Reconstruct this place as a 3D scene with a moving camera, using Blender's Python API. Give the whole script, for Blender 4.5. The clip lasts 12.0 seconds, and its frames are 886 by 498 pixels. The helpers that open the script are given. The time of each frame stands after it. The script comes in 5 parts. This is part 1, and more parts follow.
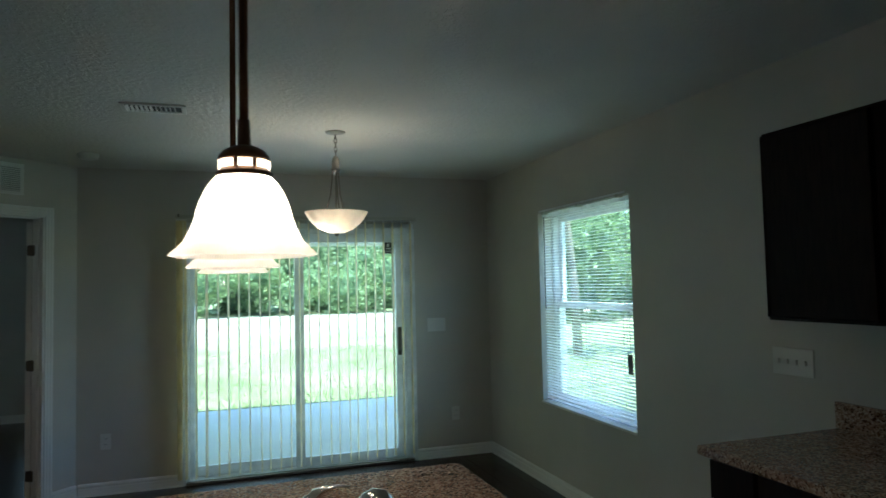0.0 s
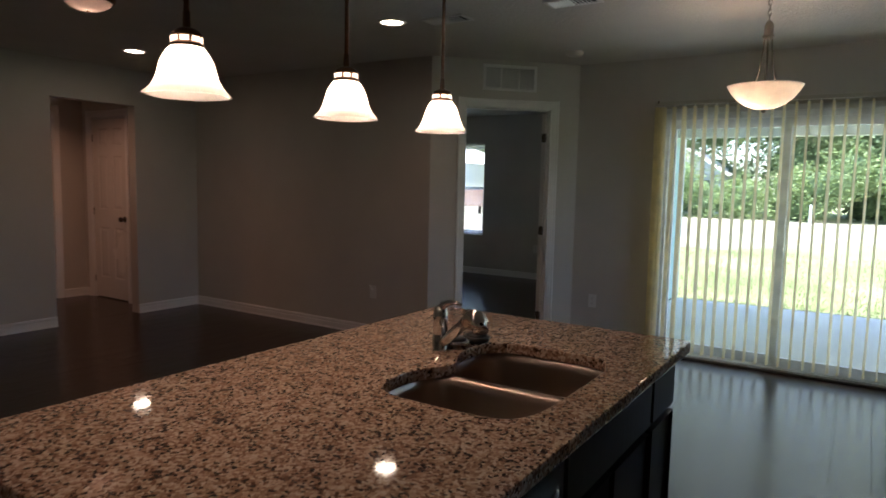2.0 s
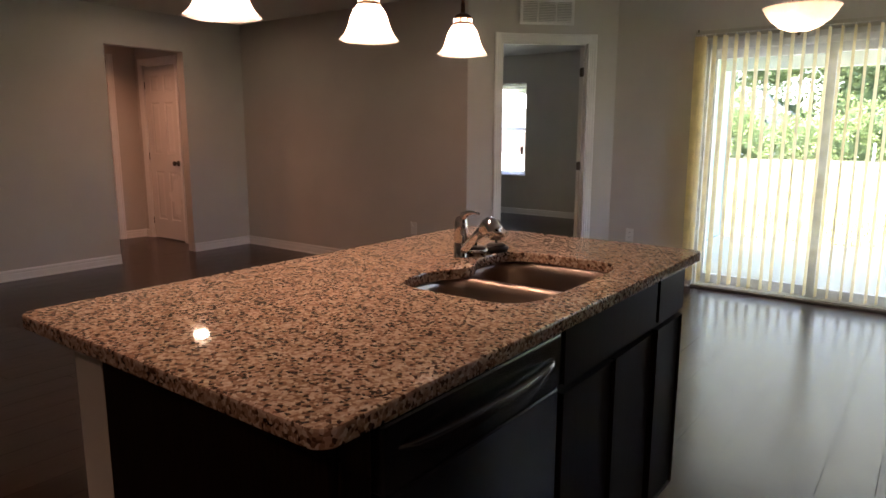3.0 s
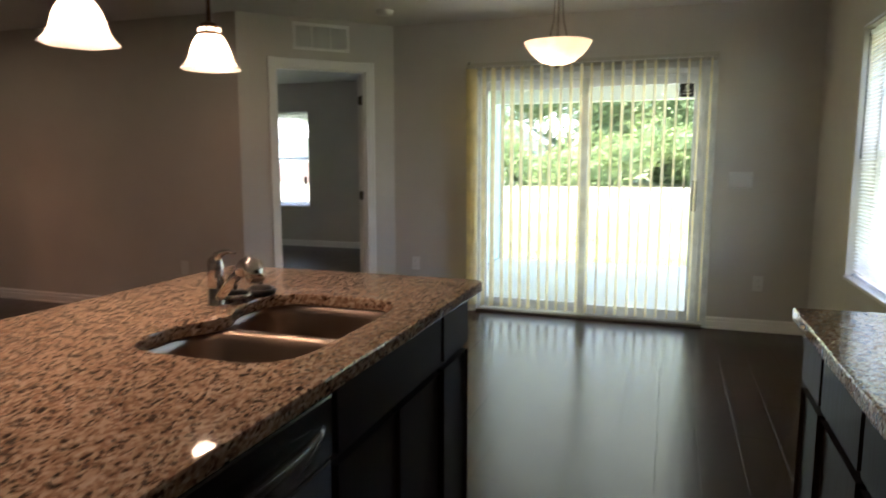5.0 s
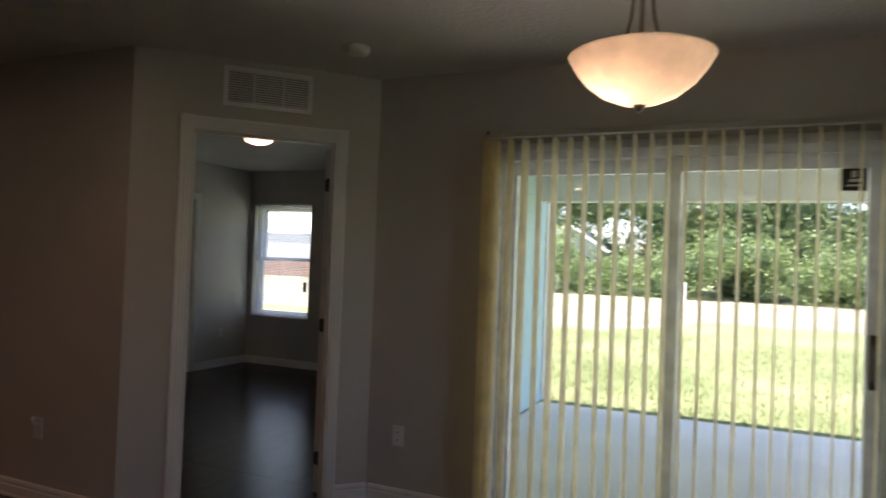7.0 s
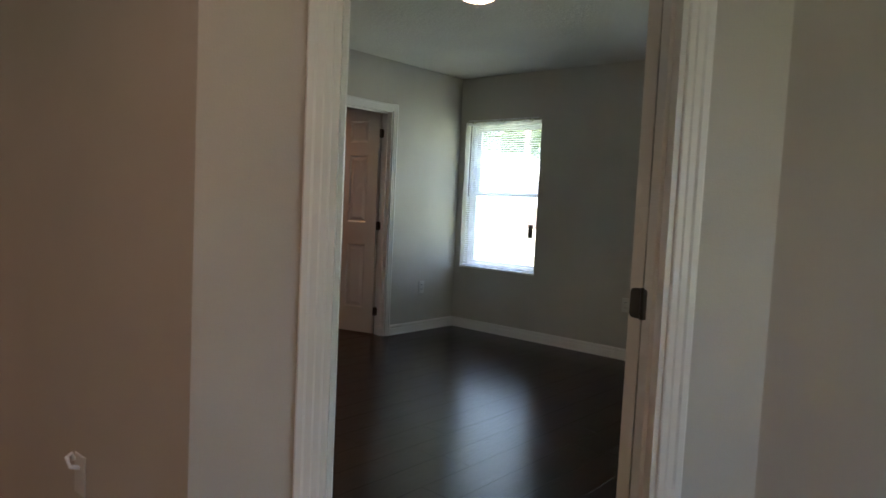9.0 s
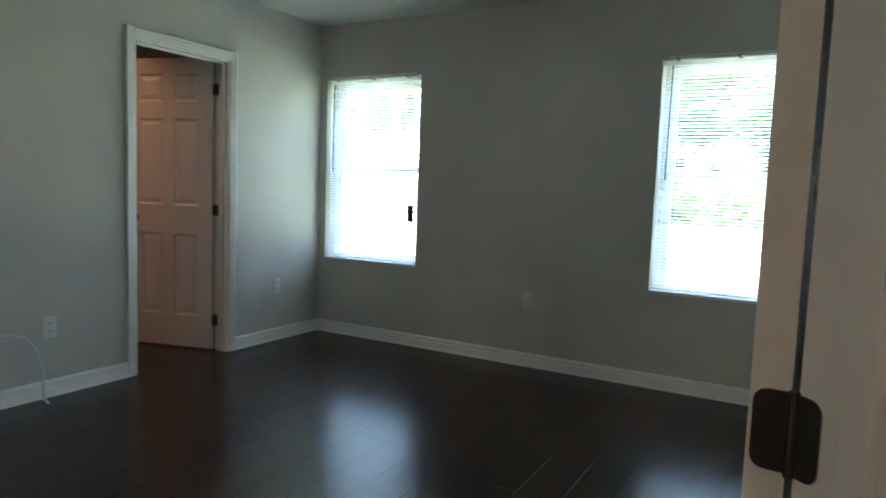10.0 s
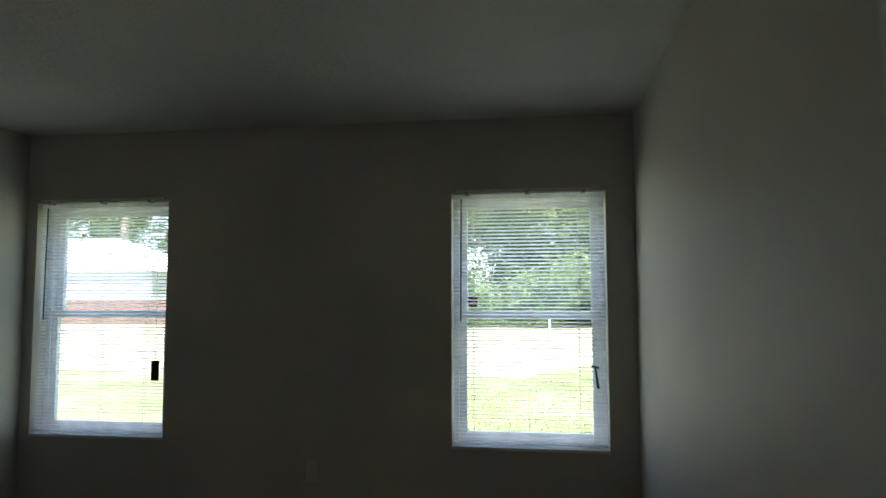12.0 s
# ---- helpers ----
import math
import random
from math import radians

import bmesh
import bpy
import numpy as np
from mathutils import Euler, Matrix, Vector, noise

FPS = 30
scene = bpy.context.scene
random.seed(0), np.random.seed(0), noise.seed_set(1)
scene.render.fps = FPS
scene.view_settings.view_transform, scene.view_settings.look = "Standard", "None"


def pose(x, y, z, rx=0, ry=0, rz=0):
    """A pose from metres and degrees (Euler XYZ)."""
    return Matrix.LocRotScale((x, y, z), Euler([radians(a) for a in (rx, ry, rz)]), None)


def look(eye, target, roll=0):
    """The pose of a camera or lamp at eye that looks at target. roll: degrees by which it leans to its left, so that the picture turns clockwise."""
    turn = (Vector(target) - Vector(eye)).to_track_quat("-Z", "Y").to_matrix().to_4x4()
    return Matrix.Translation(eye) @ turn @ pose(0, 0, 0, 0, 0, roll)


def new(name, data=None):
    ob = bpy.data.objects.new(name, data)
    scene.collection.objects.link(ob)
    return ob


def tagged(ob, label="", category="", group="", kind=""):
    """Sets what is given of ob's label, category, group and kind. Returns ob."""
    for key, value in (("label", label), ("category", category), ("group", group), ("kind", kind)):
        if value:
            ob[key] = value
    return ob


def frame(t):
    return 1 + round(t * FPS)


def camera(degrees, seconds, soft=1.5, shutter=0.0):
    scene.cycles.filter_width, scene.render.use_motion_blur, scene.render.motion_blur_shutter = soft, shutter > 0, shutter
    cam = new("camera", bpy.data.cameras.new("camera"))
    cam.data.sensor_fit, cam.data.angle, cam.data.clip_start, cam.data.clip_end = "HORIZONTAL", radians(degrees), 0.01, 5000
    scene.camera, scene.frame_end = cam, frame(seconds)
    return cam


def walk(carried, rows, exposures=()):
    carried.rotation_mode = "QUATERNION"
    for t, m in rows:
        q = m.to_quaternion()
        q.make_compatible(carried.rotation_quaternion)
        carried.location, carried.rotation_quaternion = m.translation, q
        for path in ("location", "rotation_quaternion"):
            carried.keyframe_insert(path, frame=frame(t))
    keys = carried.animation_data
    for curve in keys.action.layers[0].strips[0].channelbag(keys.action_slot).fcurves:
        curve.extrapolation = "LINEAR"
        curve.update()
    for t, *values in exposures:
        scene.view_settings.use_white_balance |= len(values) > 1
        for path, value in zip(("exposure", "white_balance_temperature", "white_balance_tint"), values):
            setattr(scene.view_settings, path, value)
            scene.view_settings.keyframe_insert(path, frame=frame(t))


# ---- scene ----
cam = camera(67.6, 12.0, shutter=0.2)
PATH = [
    (0, (0.159, 0.455, 1.511), (0.797, 2.348, 1.614), -1.3),
    (0.5, (0.528, 0.464, 1.482), (0.715, 2.454, 1.539), -0.6),
    (1, (0.897, 0.431, 1.464), (0.508, 2.393, 1.425), 0.4),
    (1.5, (1.18, 0.465, 1.414), (0.439, 2.321, 1.322), 2.1),
    (2, (1.357, 0.429, 1.384), (0.278, 2.101, 1.189), 1.3),
    (2.5, (1.488, 0.354, 1.336), (0.297, 1.936, 1.057), 0.9),
    (4.5, (1.545, 0.325, 1.272), (0.557, 1.993, 0.783), -0.7),
    (5, (1.464, 0.57, 1.285), (0.819, 2.445, 1.023), 0.0),
    (5.5, (1.377, 0.882, 1.337), (1.077, 2.854, 1.196), 0.0),
    (6, (1.372, 1.434, 1.4), (1.088, 3.414, 1.379), 2.7),
    (6.5, (1.237, 1.978, 1.385), (0.857, 3.94, 1.439), 3.1),
    (7, (1.066, 2.628, 1.394), (0.258, 4.458, 1.429), 2.2),
    (7.5, (0.74, 3.091, 1.326), (-0.452, 4.696, 1.273), 3.2),
    (9.5, (-0.805, 4.8, 1.206), (-2.106, 6.312, 1.058), 2.6),
    (10, (-1.117, 5.236, 1.199), (-2.098, 6.969, 1.016), 2.1),
    (10.5, (-1.316, 5.446, 1.225), (-2.128, 7.261, 1.013), 0.9),
    (11, (-1.498, 5.624, 1.238), (-2.0, 7.55, 1.047), 1.9),
    (11.5, (-1.57, 5.72, 1.304), (-1.875, 7.696, 1.314), 1.4),
    (12, (-1.534, 5.736, 1.438), (-1.813, 7.712, 1.58), -0.1),
]
EXPOSURES = [(0, 2.3, 4950, -2), (0.5, 1.7, 4850, -2), (1, 1.5, 5300, 8), (1.5, 1.8, 5700, 16), (2, 2.25, 5900, 20), (2.5, 3.05, 6600, 30), (4.5, 3.7, 6600, 26),
             (5, 3.25, 6450, 21), (5.5, 2.25, 6350, 17), (6, 2.05, 6300, 18), (6.5, 1.95, 6550, 22), (7, 1.9, 6650, 28), (7.5, 2.3, 6450, 31), (9.5, 3.75, 6250, 13), (10, 4.0, 5800, 10),
             (10.5, 3.15, 6150, 11), (11, 2.4, 6250, 13), (11.5, 2.15, 6350, 14), (12, 2.15, 6450, 15)]
SKY, SUN = 0.15, 5.0
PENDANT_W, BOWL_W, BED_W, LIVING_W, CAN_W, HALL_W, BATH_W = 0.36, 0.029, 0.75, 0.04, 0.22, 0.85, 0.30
PATIO_W, WINDOW_W, BEDROOM_W = 1.9, 0.4, 1.1
ALONG_Y = True
GRAINX, GRAINY = (9, 1) if ALONG_Y else (1, 9)
walk(cam, [(t, look(eye, aim, roll)) for t, eye, aim, roll in PATH], EXPOSURES)

# ---- world and sun ----
world = bpy.data.worlds.new("world")
scene.world = world
world.use_nodes = True
wn = world.node_tree
sky = wn.nodes.new("ShaderNodeTexSky")
sky.sky_type = "NISHITA"
sky.sun_disc = False
sky.sun_elevation = radians(77.4)
sky.sun_rotation = radians(153.4)
wn.nodes["Background"].inputs["Strength"].default_value = SKY
wn.links.new(sky.outputs["Color"], wn.nodes["Background"].inputs["Color"])
sun = new("sun", bpy.data.lights.new("sun", "SUN"))
sun.data.energy, sun.data.angle, sun.data.color = SUN, radians(0.6), (1.0, 0.95, 0.86)
sun.matrix_world = look((4, -8, 40), (0, 0, 0))


def lamp(name, place, watts, radius, colour):
    ob = new(name, bpy.data.lights.new(name, "POINT"))
    ob.data.energy, ob.data.shadow_soft_size, ob.data.color = watts, radius, colour
    ob.location = place
    return ob


def can_lamp(name, place, watts, colour, size=0.11):
    ob = new(name, bpy.data.lights.new(name, "AREA"))
    ob.data.shape, ob.data.size = "DISK", size
    ob.data.energy, ob.data.color, ob.data.spread = watts, colour, radians(130)
    ob.location = place
    return ob


WARM = (1.0, 0.56, 0.34)
PENDANTS = [(0.187, 1.283), (0.183, 1.765), (0.191, 2.210)]
BOWL = (0.824, 4.425)
BED_LAMP = (-2.83, 7.31)
LIVING_LAMP = (-2.62, 2.66)
# The first two cans are seen; the last three are added unseen.
SEEN_AND_ADDED_CANS = [(-1.388, 4.0), (-3.94, 3.785), (-0.9, 0.7), (1.3, -0.6), (-3.4, 0.4)]
for i, (x, y) in enumerate(PENDANTS):
    lamp("pendant_bulb", (x, y, 1.60), PENDANT_W, 0.03, WARM)
for dx, dy in ((-0.06, -0.03), (0.05, 0.05)):
    lamp("bowl_bulb", (BOWL[0] + dx, BOWL[1] + dy, 1.885), BOWL_W, 0.025, WARM)
lamp("bedroom_bulb", (*BED_LAMP, 2.395), BED_W, 0.03, WARM)
lamp("living_bulb", (*LIVING_LAMP, 2.395), LIVING_W, 0.03, WARM)
for x, y in SEEN_AND_ADDED_CANS:
    can_lamp("recessed_lamp", (x, y, 2.43), CAN_W, (1.0, 0.37, 0.20))
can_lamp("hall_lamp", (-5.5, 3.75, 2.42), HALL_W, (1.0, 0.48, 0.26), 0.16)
can_lamp("bath_lamp", (-5.6, 7.7, 2.42), BATH_W, (1.0, 0.44, 0.20), 0.16)



def daylight(name, place, angle, w, h, watts, rise=89, spread=165):
    """Sky light entering through an opening."""
    ob = new(name, bpy.data.lights.new(name, "AREA"))
    ob.data.shape, ob.data.size, ob.data.size_y = "RECTANGLE", w, h
    ob.data.energy, ob.data.color, ob.data.spread = watts, (0.90, 0.96, 1.0), radians(spread)
    ob.matrix_world = pose(*place, rise, 0, angle)
    return ob


daylight("patio_daylight", (0.815, 6.165, 1.02), 180, 1.75, 1.9, PATIO_W)
daylight("window_daylight", (2.645, 4.39, 1.31), 90, 1.08, 1.25, WINDOW_W)
daylight("bedroom_daylight", (-4.155, 9.63, 1.307), 180, 0.86, 1.40, BEDROOM_W * 0.6, 96, 125)
daylight("bedroom_daylight", (-1.581, 9.63, 1.307), 180, 0.84, 1.40, BEDROOM_W * 0.75, 96)

# ---- materials ----


def material(name, colour, rough=0.5, metal=0.0, spec=0.5):
    m = bpy.data.materials.new(name)
    m.use_nodes = True
    b = m.node_tree.nodes["Principled BSDF"]
    b.inputs["Base Color"].default_value = (*colour, 1)
    b.inputs["Roughness"].default_value = rough
    b.inputs["Metallic"].default_value = metal
    b.inputs["Specular IOR Level"].default_value = spec
    return m


def node(m, kind, **values):
    n = m.node_tree.nodes.new(kind)
    for key, value in values.items():
        n.inputs[key.replace("_", " ")].default_value = value
    return n


def wire(m, a, out, b, into):
    m.node_tree.links.new(a.outputs[out], b.inputs[into])


def principled(m):
    return m.node_tree.nodes["Principled BSDF"]


def coords(m, scale=(1, 1, 1)):
    mp = node(m, "ShaderNodeMapping")
    mp.inputs["Scale"].default_value = scale
    geo = node(m, "ShaderNodeNewGeometry")
    wire(m, geo, "Position", mp, "Vector")
    return mp


def noise_node(m, vec, scale, detail=3, rough=0.55):
    n = node(m, "ShaderNodeTexNoise", Scale=scale, Detail=detail, Roughness=rough)
    wire(m, vec, "Vector", n, "Vector")
    return n


def ramp(m, source, out, stops):
    r = node(m, "ShaderNodeValToRGB")
    els = r.color_ramp.elements
    while len(els) < len(stops):
        els.new(0.5)
    for e, (p, c) in zip(els, stops):
        e.position, e.color = p, (*c, 1)
    wire(m, source, out, r, "Fac")
    return r


def bump(m, source, out, strength, distance):
    b = node(m, "ShaderNodeBump", Strength=strength, Distance=distance)
    wire(m, source, out, b, "Height")
    wire(m, b, "Normal", principled(m), "Normal")
    return b


def rough_from(m, source, out, low, high):
    r = node(m, "ShaderNodeMapRange")
    r.inputs["To Min"].default_value, r.inputs["To Max"].default_value = low, high
    wire(m, source, out, r, "Value")
    wire(m, r, "Result", principled(m), "Roughness")


def painted(name, colour, rough, grain, depth, spread=0.06):
    m = material(name, colour, rough)
    v = coords(m)
    a = noise_node(m, v, 1.3, 4)
    lo = tuple(c * (1 - spread) for c in colour)
    hi = tuple(min(1, c * (1 + spread)) for c in colour)
    r = ramp(m, a, "Fac", [(0.3, lo), (0.7, hi)])
    wire(m, r, "Color", principled(m), "Base Color")
    g = noise_node(m, v, grain, 2)
    bump(m, g, "Fac", 0.35, depth)
    rough_from(m, a, "Fac", rough - 0.06, rough + 0.06)
    return m


M_WALL = painted("greige_wall_paint", (0.58, 0.55, 0.50), 0.6, 220, 0.0015)
M_CEIL = painted("knockdown_ceiling", (0.66, 0.64, 0.60), 0.8, 55, 0.012)
v = coords(M_CEIL)
splat = ramp(M_CEIL, noise_node(M_CEIL, v, 34, 3, 0.6), "Fac", [(0.46, (0, 0, 0)), (0.56, (1, 1, 1))])
bump(M_CEIL, splat, "Color", 0.5, 0.004)
M_TRIM = painted("white_trim_paint", (0.84, 0.83, 0.80), 0.35, 90, 0.0004, 0.03)
M_DOOR = painted("white_door_paint", (0.78, 0.75, 0.70), 0.26, 140, 0.0006, 0.03)
M_SIDING = painted("pale_blue_siding", (0.50, 0.68, 0.70), 0.7, 40, 0.002, 0.05)
M_CONCRETE = painted("patio_concrete", (0.76, 0.71, 0.63), 0.85, 120, 0.002, 0.12)
M_PLASTIC = material("white_plastic", (0.75, 0.74, 0.70), 0.35)
M_DARKPLASTIC = material("dark_plastic", (0.03, 0.03, 0.03), 0.4)
M_CHROME = material("chrome", (0.62, 0.60, 0.58), 0.06, 1.0)
M_RUBBER = material("black_rubber", (0.015, 0.015, 0.015), 0.5)
M_WHITE = material("white_print", (0.8, 0.8, 0.8), 0.5)
M_DISHWASHER = material("black_appliance", (0.012, 0.012, 0.013), 0.18)
# Flat grey that puts the shade behind the grille's louvres into colour.
M_SHADOWGREY = material("shadow_grey", (0.30, 0.29, 0.28), 0.9)
M_RAIL = material("cream_blind_rail", (0.50, 0.47, 0.40), 0.5)
# Near-black: shade in vents and slots put into colour; also subfloor, dishwasher body.
M_SLOT = material("dark_slot", (0.02, 0.02, 0.02), 0.7)

# brushed nickel and bronze
M_NICKEL = material("brushed_nickel", (0.30, 0.27, 0.23), 0.32, 1.0)
M_BRONZE = material("oil_rubbed_bronze", (0.16, 0.09, 0.055), 0.38, 1.0)
M_HINGE = material("satin_hinge", (0.13, 0.11, 0.09), 0.4, 1.0)
for m in (M_NICKEL, M_BRONZE, M_HINGE):
    v = coords(m, (1, 1, 12))
    rough_from(m, noise_node(m, v, 60), "Fac", 0.25, 0.45)

# stainless sink
M_STEEL = material("brushed_steel", (0.42, 0.35, 0.30), 0.28, 1.0)
v = coords(M_STEEL, (4, 120, 4))
rough_from(M_STEEL, noise_node(M_STEEL, v, 12), "Fac", 0.26, 0.40)

# dark cabinet wood
M_CAB = material("espresso_cabinet", (0.02, 0.012, 0.009), 0.3, 0.0, 0.1)
v = coords(M_CAB, (14, 14, 1.2))
g = noise_node(M_CAB, v, 8, 4)
r = ramp(M_CAB, g, "Fac", [(0.3, (0.006, 0.0035, 0.003)), (0.7, (0.018, 0.010, 0.007))])
wire(M_CAB, r, "Color", principled(M_CAB), "Base Color")
rough_from(M_CAB, g, "Fac", 0.25, 0.4)
bump(M_CAB, g, "Fac", 0.15, 0.001)

# granite: cream ground with brown, grey and black crystals
M_GRANITE = material("speckled_granite", (0.5, 0.4, 0.32), 0.1)
v = coords(M_GRANITE)
w = noise_node(M_GRANITE, v, 22, 3)
vor = node(M_GRANITE, "ShaderNodeTexVoronoi", Scale=158.0)
wire(M_GRANITE, v, "Vector", vor, "Vector")
sep = node(M_GRANITE, "ShaderNodeSeparateColor")
wire(M_GRANITE, vor, "Color", sep, "Color")
mixv = node(M_GRANITE, "ShaderNodeMath")
mixv.operation = "MULTIPLY_ADD"
mixv.inputs[1].default_value = 0.62
wire(M_GRANITE, sep, "Red", mixv, 0)
sc = node(M_GRANITE, "ShaderNodeMath")
sc.operation = "MULTIPLY"
sc.inputs[1].default_value = 0.42
wire(M_GRANITE, w, "Fac", sc, 0)
M_GRANITE.node_tree.links.new(sc.outputs[0], mixv.inputs[2])
r = ramp(M_GRANITE, mixv, "Value", [(0.15, (0.013, 0.009, 0.008)), (0.26, (0.07, 0.040, 0.027)), (0.36, (0.225, 0.135, 0.09)),
                                    (0.56, (0.38, 0.262, 0.188)), (0.80, (0.54, 0.445, 0.355))])
r.color_ramp.interpolation = "LINEAR"
wire(M_GRANITE, r, "Color", principled(M_GRANITE), "Base Color")
rough_from(M_GRANITE, w, "Fac", 0.03, 0.07)

# espresso floor planks: each plank its own tone
M_FLOOR = material("espresso_floor_plank", (0.03, 0.018, 0.012), 0.25)
v = coords(M_FLOOR, (GRAINX, GRAINY, 1))
g = noise_node(M_FLOOR, v, 7, 5, 0.65)
info = node(M_FLOOR, "ShaderNodeObjectInfo")
add = node(M_FLOOR, "ShaderNodeMath")
add.operation = "MULTIPLY_ADD"
add.inputs[1].default_value = 0.45
wire(M_FLOOR, info, "Random", add, 0)
wire(M_FLOOR, g, "Fac", add, 2)
r = ramp(M_FLOOR, add, "Value", [(0.35, (0.007, 0.003, 0.002)), (0.7, (0.017, 0.0065, 0.0038)), (1.0, (0.032, 0.013, 0.0075))])
wire(M_FLOOR, r, "Color", principled(M_FLOOR), "Base Color")
rough_from(M_FLOOR, g, "Fac", 0.17, 0.30)
principled(M_FLOOR).inputs["Specular IOR Level"].default_value = 0.45
scr = noise_node(M_FLOOR, coords(M_FLOOR, (7, 1.6, 1)), 1.0, 2, 0.5)
mixh = node(M_FLOOR, "ShaderNodeMath")
mixh.operation = "MULTIPLY_ADD"
mixh.inputs[1].default_value = 4.0
wire(M_FLOOR, scr, "Fac", mixh, 0)
wire(M_FLOOR, g, "Fac", mixh, 2)
bump(M_FLOOR, mixh, "Value", 0.3, 0.0016)


def glass_material(name, tint):
    m = bpy.data.materials.new(name)
    m.use_nodes = True
    nt = m.node_tree
    nt.nodes.remove(nt.nodes["Principled BSDF"])
    tr = node(m, "ShaderNodeBsdfTransparent", Color=(*tint, 1))
    gl = node(m, "ShaderNodeBsdfGlossy", Roughness=0.02)
    mx = node(m, "ShaderNodeMixShader")
    mx.inputs[0].default_value = 0.045
    nt.links.new(tr.outputs[0], mx.inputs[1])
    nt.links.new(gl.outputs[0], mx.inputs[2])
    nt.links.new(mx.outputs[0], nt.nodes["Material Output"].inputs["Surface"])
    return m


M_GLASS = glass_material("window_glass", (0.92, 0.96, 0.95))


def shade_material(name, colour, share):
    """Frosted lamp glass that passes and spreads the light of the bulb in it."""
    m = bpy.data.materials.new(name)
    m.use_nodes = True
    nt = m.node_tree
    b = principled(m)
    b.inputs["Base Color"].default_value = (*colour, 1)
    b.inputs["Roughness"].default_value = 0.3
    v = coords(m)
    n = noise_node(m, v, 9, 3)
    lo = tuple(c * 0.8 for c in colour)
    r = ramp(m, n, "Fac", [(0.35, lo), (0.65, colour)])
    t = node(m, "ShaderNodeBsdfTranslucent")
    wire(m, r, "Color", t, "Color")
    wire(m, r, "Color", b, "Base Color")
    mx = node(m, "ShaderNodeMixShader")
    mx.inputs[0].default_value = share
    nt.links.new(b.outputs[0], mx.inputs[1])
    nt.links.new(t.outputs[0], mx.inputs[2])
    nt.links.new(mx.outputs[0], nt.nodes["Material Output"].inputs["Surface"])
    return m


M_SHADE = shade_material("frosted_shade_glass", (0.98, 0.96, 0.94), 0.84)
M_ALABASTER = shade_material("alabaster_glass", (0.94, 0.88, 0.81), 0.62)
M_VINYL = shade_material("white_vinyl", (0.88, 0.89, 0.89), 0.3)
M_RED = shade_material("red_sticker", (0.75, 0.05, 0.08), 0.7)
M_SLAT = shade_material("cream_vertical_slat", (0.99, 0.90, 0.64), 0.80)
M_BLIND = shade_material("white_blind_slat", (0.95, 0.96, 0.98), 0.62)


def glowing(name, colour, strength):
    m = material(name, colour, 0.5)
    principled(m).inputs["Emission Color"].default_value = (*colour, 1)
    principled(m).inputs["Emission Strength"].default_value = strength
    return m


M_BULB = glowing("lit_bulb", (1.0, 0.75, 0.48), 12)
M_SLOTGLOW = glowing("lit_cap_slot", (1.0, 0.70, 0.42), 1.0)
M_CANGLOW = glowing("lit_recessed_lens", (1.0, 0.78, 0.52), 8)

# outdoors
M_LAWN = material("lawn", (0.12, 0.17, 0.04), 0.9)
v = coords(M_LAWN)
a = noise_node(M_LAWN, v, 0.45, 4, 0.6)
b2 = noise_node(M_LAWN, v, 26, 4, 0.7)
mm = node(M_LAWN, "ShaderNodeMath")
mm.operation = "MULTIPLY_ADD"
mm.inputs[1].default_value = 0.45
wire(M_LAWN, b2, "Fac", mm, 0)
sc2 = node(M_LAWN, "ShaderNodeMath")
sc2.operation = "MULTIPLY"
sc2.inputs[1].default_value = 0.6
wire(M_LAWN, a, "Fac", sc2, 0)
M_LAWN.node_tree.links.new(sc2.outputs[0], mm.inputs[2])
r = ramp(M_LAWN, mm, "Value", [(0.36, (0.12, 0.15, 0.05)), (0.52, (0.20, 0.23, 0.095)), (0.68, (0.33, 0.32, 0.18))])
wire(M_LAWN, r, "Color", principled(M_LAWN), "Base Color")
bump(M_LAWN, b2, "Fac", 0.8, 0.05)
M_SAND = painted("pale_sandy_soil", (0.25, 0.23, 0.16), 0.95, 30, 0.02, 0.5)


def leafy(name, dark, light):
    m = material(name, dark, 0.6)
    geo = node(m, "ShaderNodeNewGeometry")
    r = ramp(m, geo, "Random Per Island", [(0.0, dark), (1.0, light)])
    wire(m, r, "Color", principled(m), "Base Color")
    t = node(m, "ShaderNodeBsdfTranslucent")
    wire(m, r, "Color", t, "Color")
    mx = node(m, "ShaderNodeMixShader")
    mx.inputs[0].default_value = 0.4
    m.node_tree.links.new(principled(m).outputs[0], mx.inputs[1])
    m.node_tree.links.new(t.outputs[0], mx.inputs[2])
    m.node_tree.links.new(mx.outputs[0], m.node_tree.nodes["Material Output"].inputs["Surface"])
    return m


M_LEAF = leafy("tree_leaves", (0.10, 0.145, 0.055), (0.32, 0.40, 0.18))
M_SHRUB = leafy("shrub_leaves", (0.14, 0.20, 0.07), (0.36, 0.46, 0.20))
M_BLADE = leafy("grass_blades", (0.12, 0.17, 0.035), (0.30, 0.32, 0.10))
# Dark green for the clump cores, the shade among leaves put into colour.
M_CORE = painted("woods_core_shade", (0.10, 0.15, 0.065), 0.9, 6, 0.05, 0.3)
M_BARK = painted("pale_bark", (0.28, 0.24, 0.19), 0.9, 30, 0.01, 0.25)
M_FENCE = painted("weathered_fence_wood", (0.32, 0.19, 0.145), 0.9, 30, 0.004, 0.25)
M_GREYWOOD = painted("grey_fence_wood", (0.33, 0.30, 0.27), 0.9, 30, 0.004, 0.25)
M_HOUSE = painted("white_house_wall", (0.72, 0.70, 0.66), 0.8, 20, 0.004, 0.05)
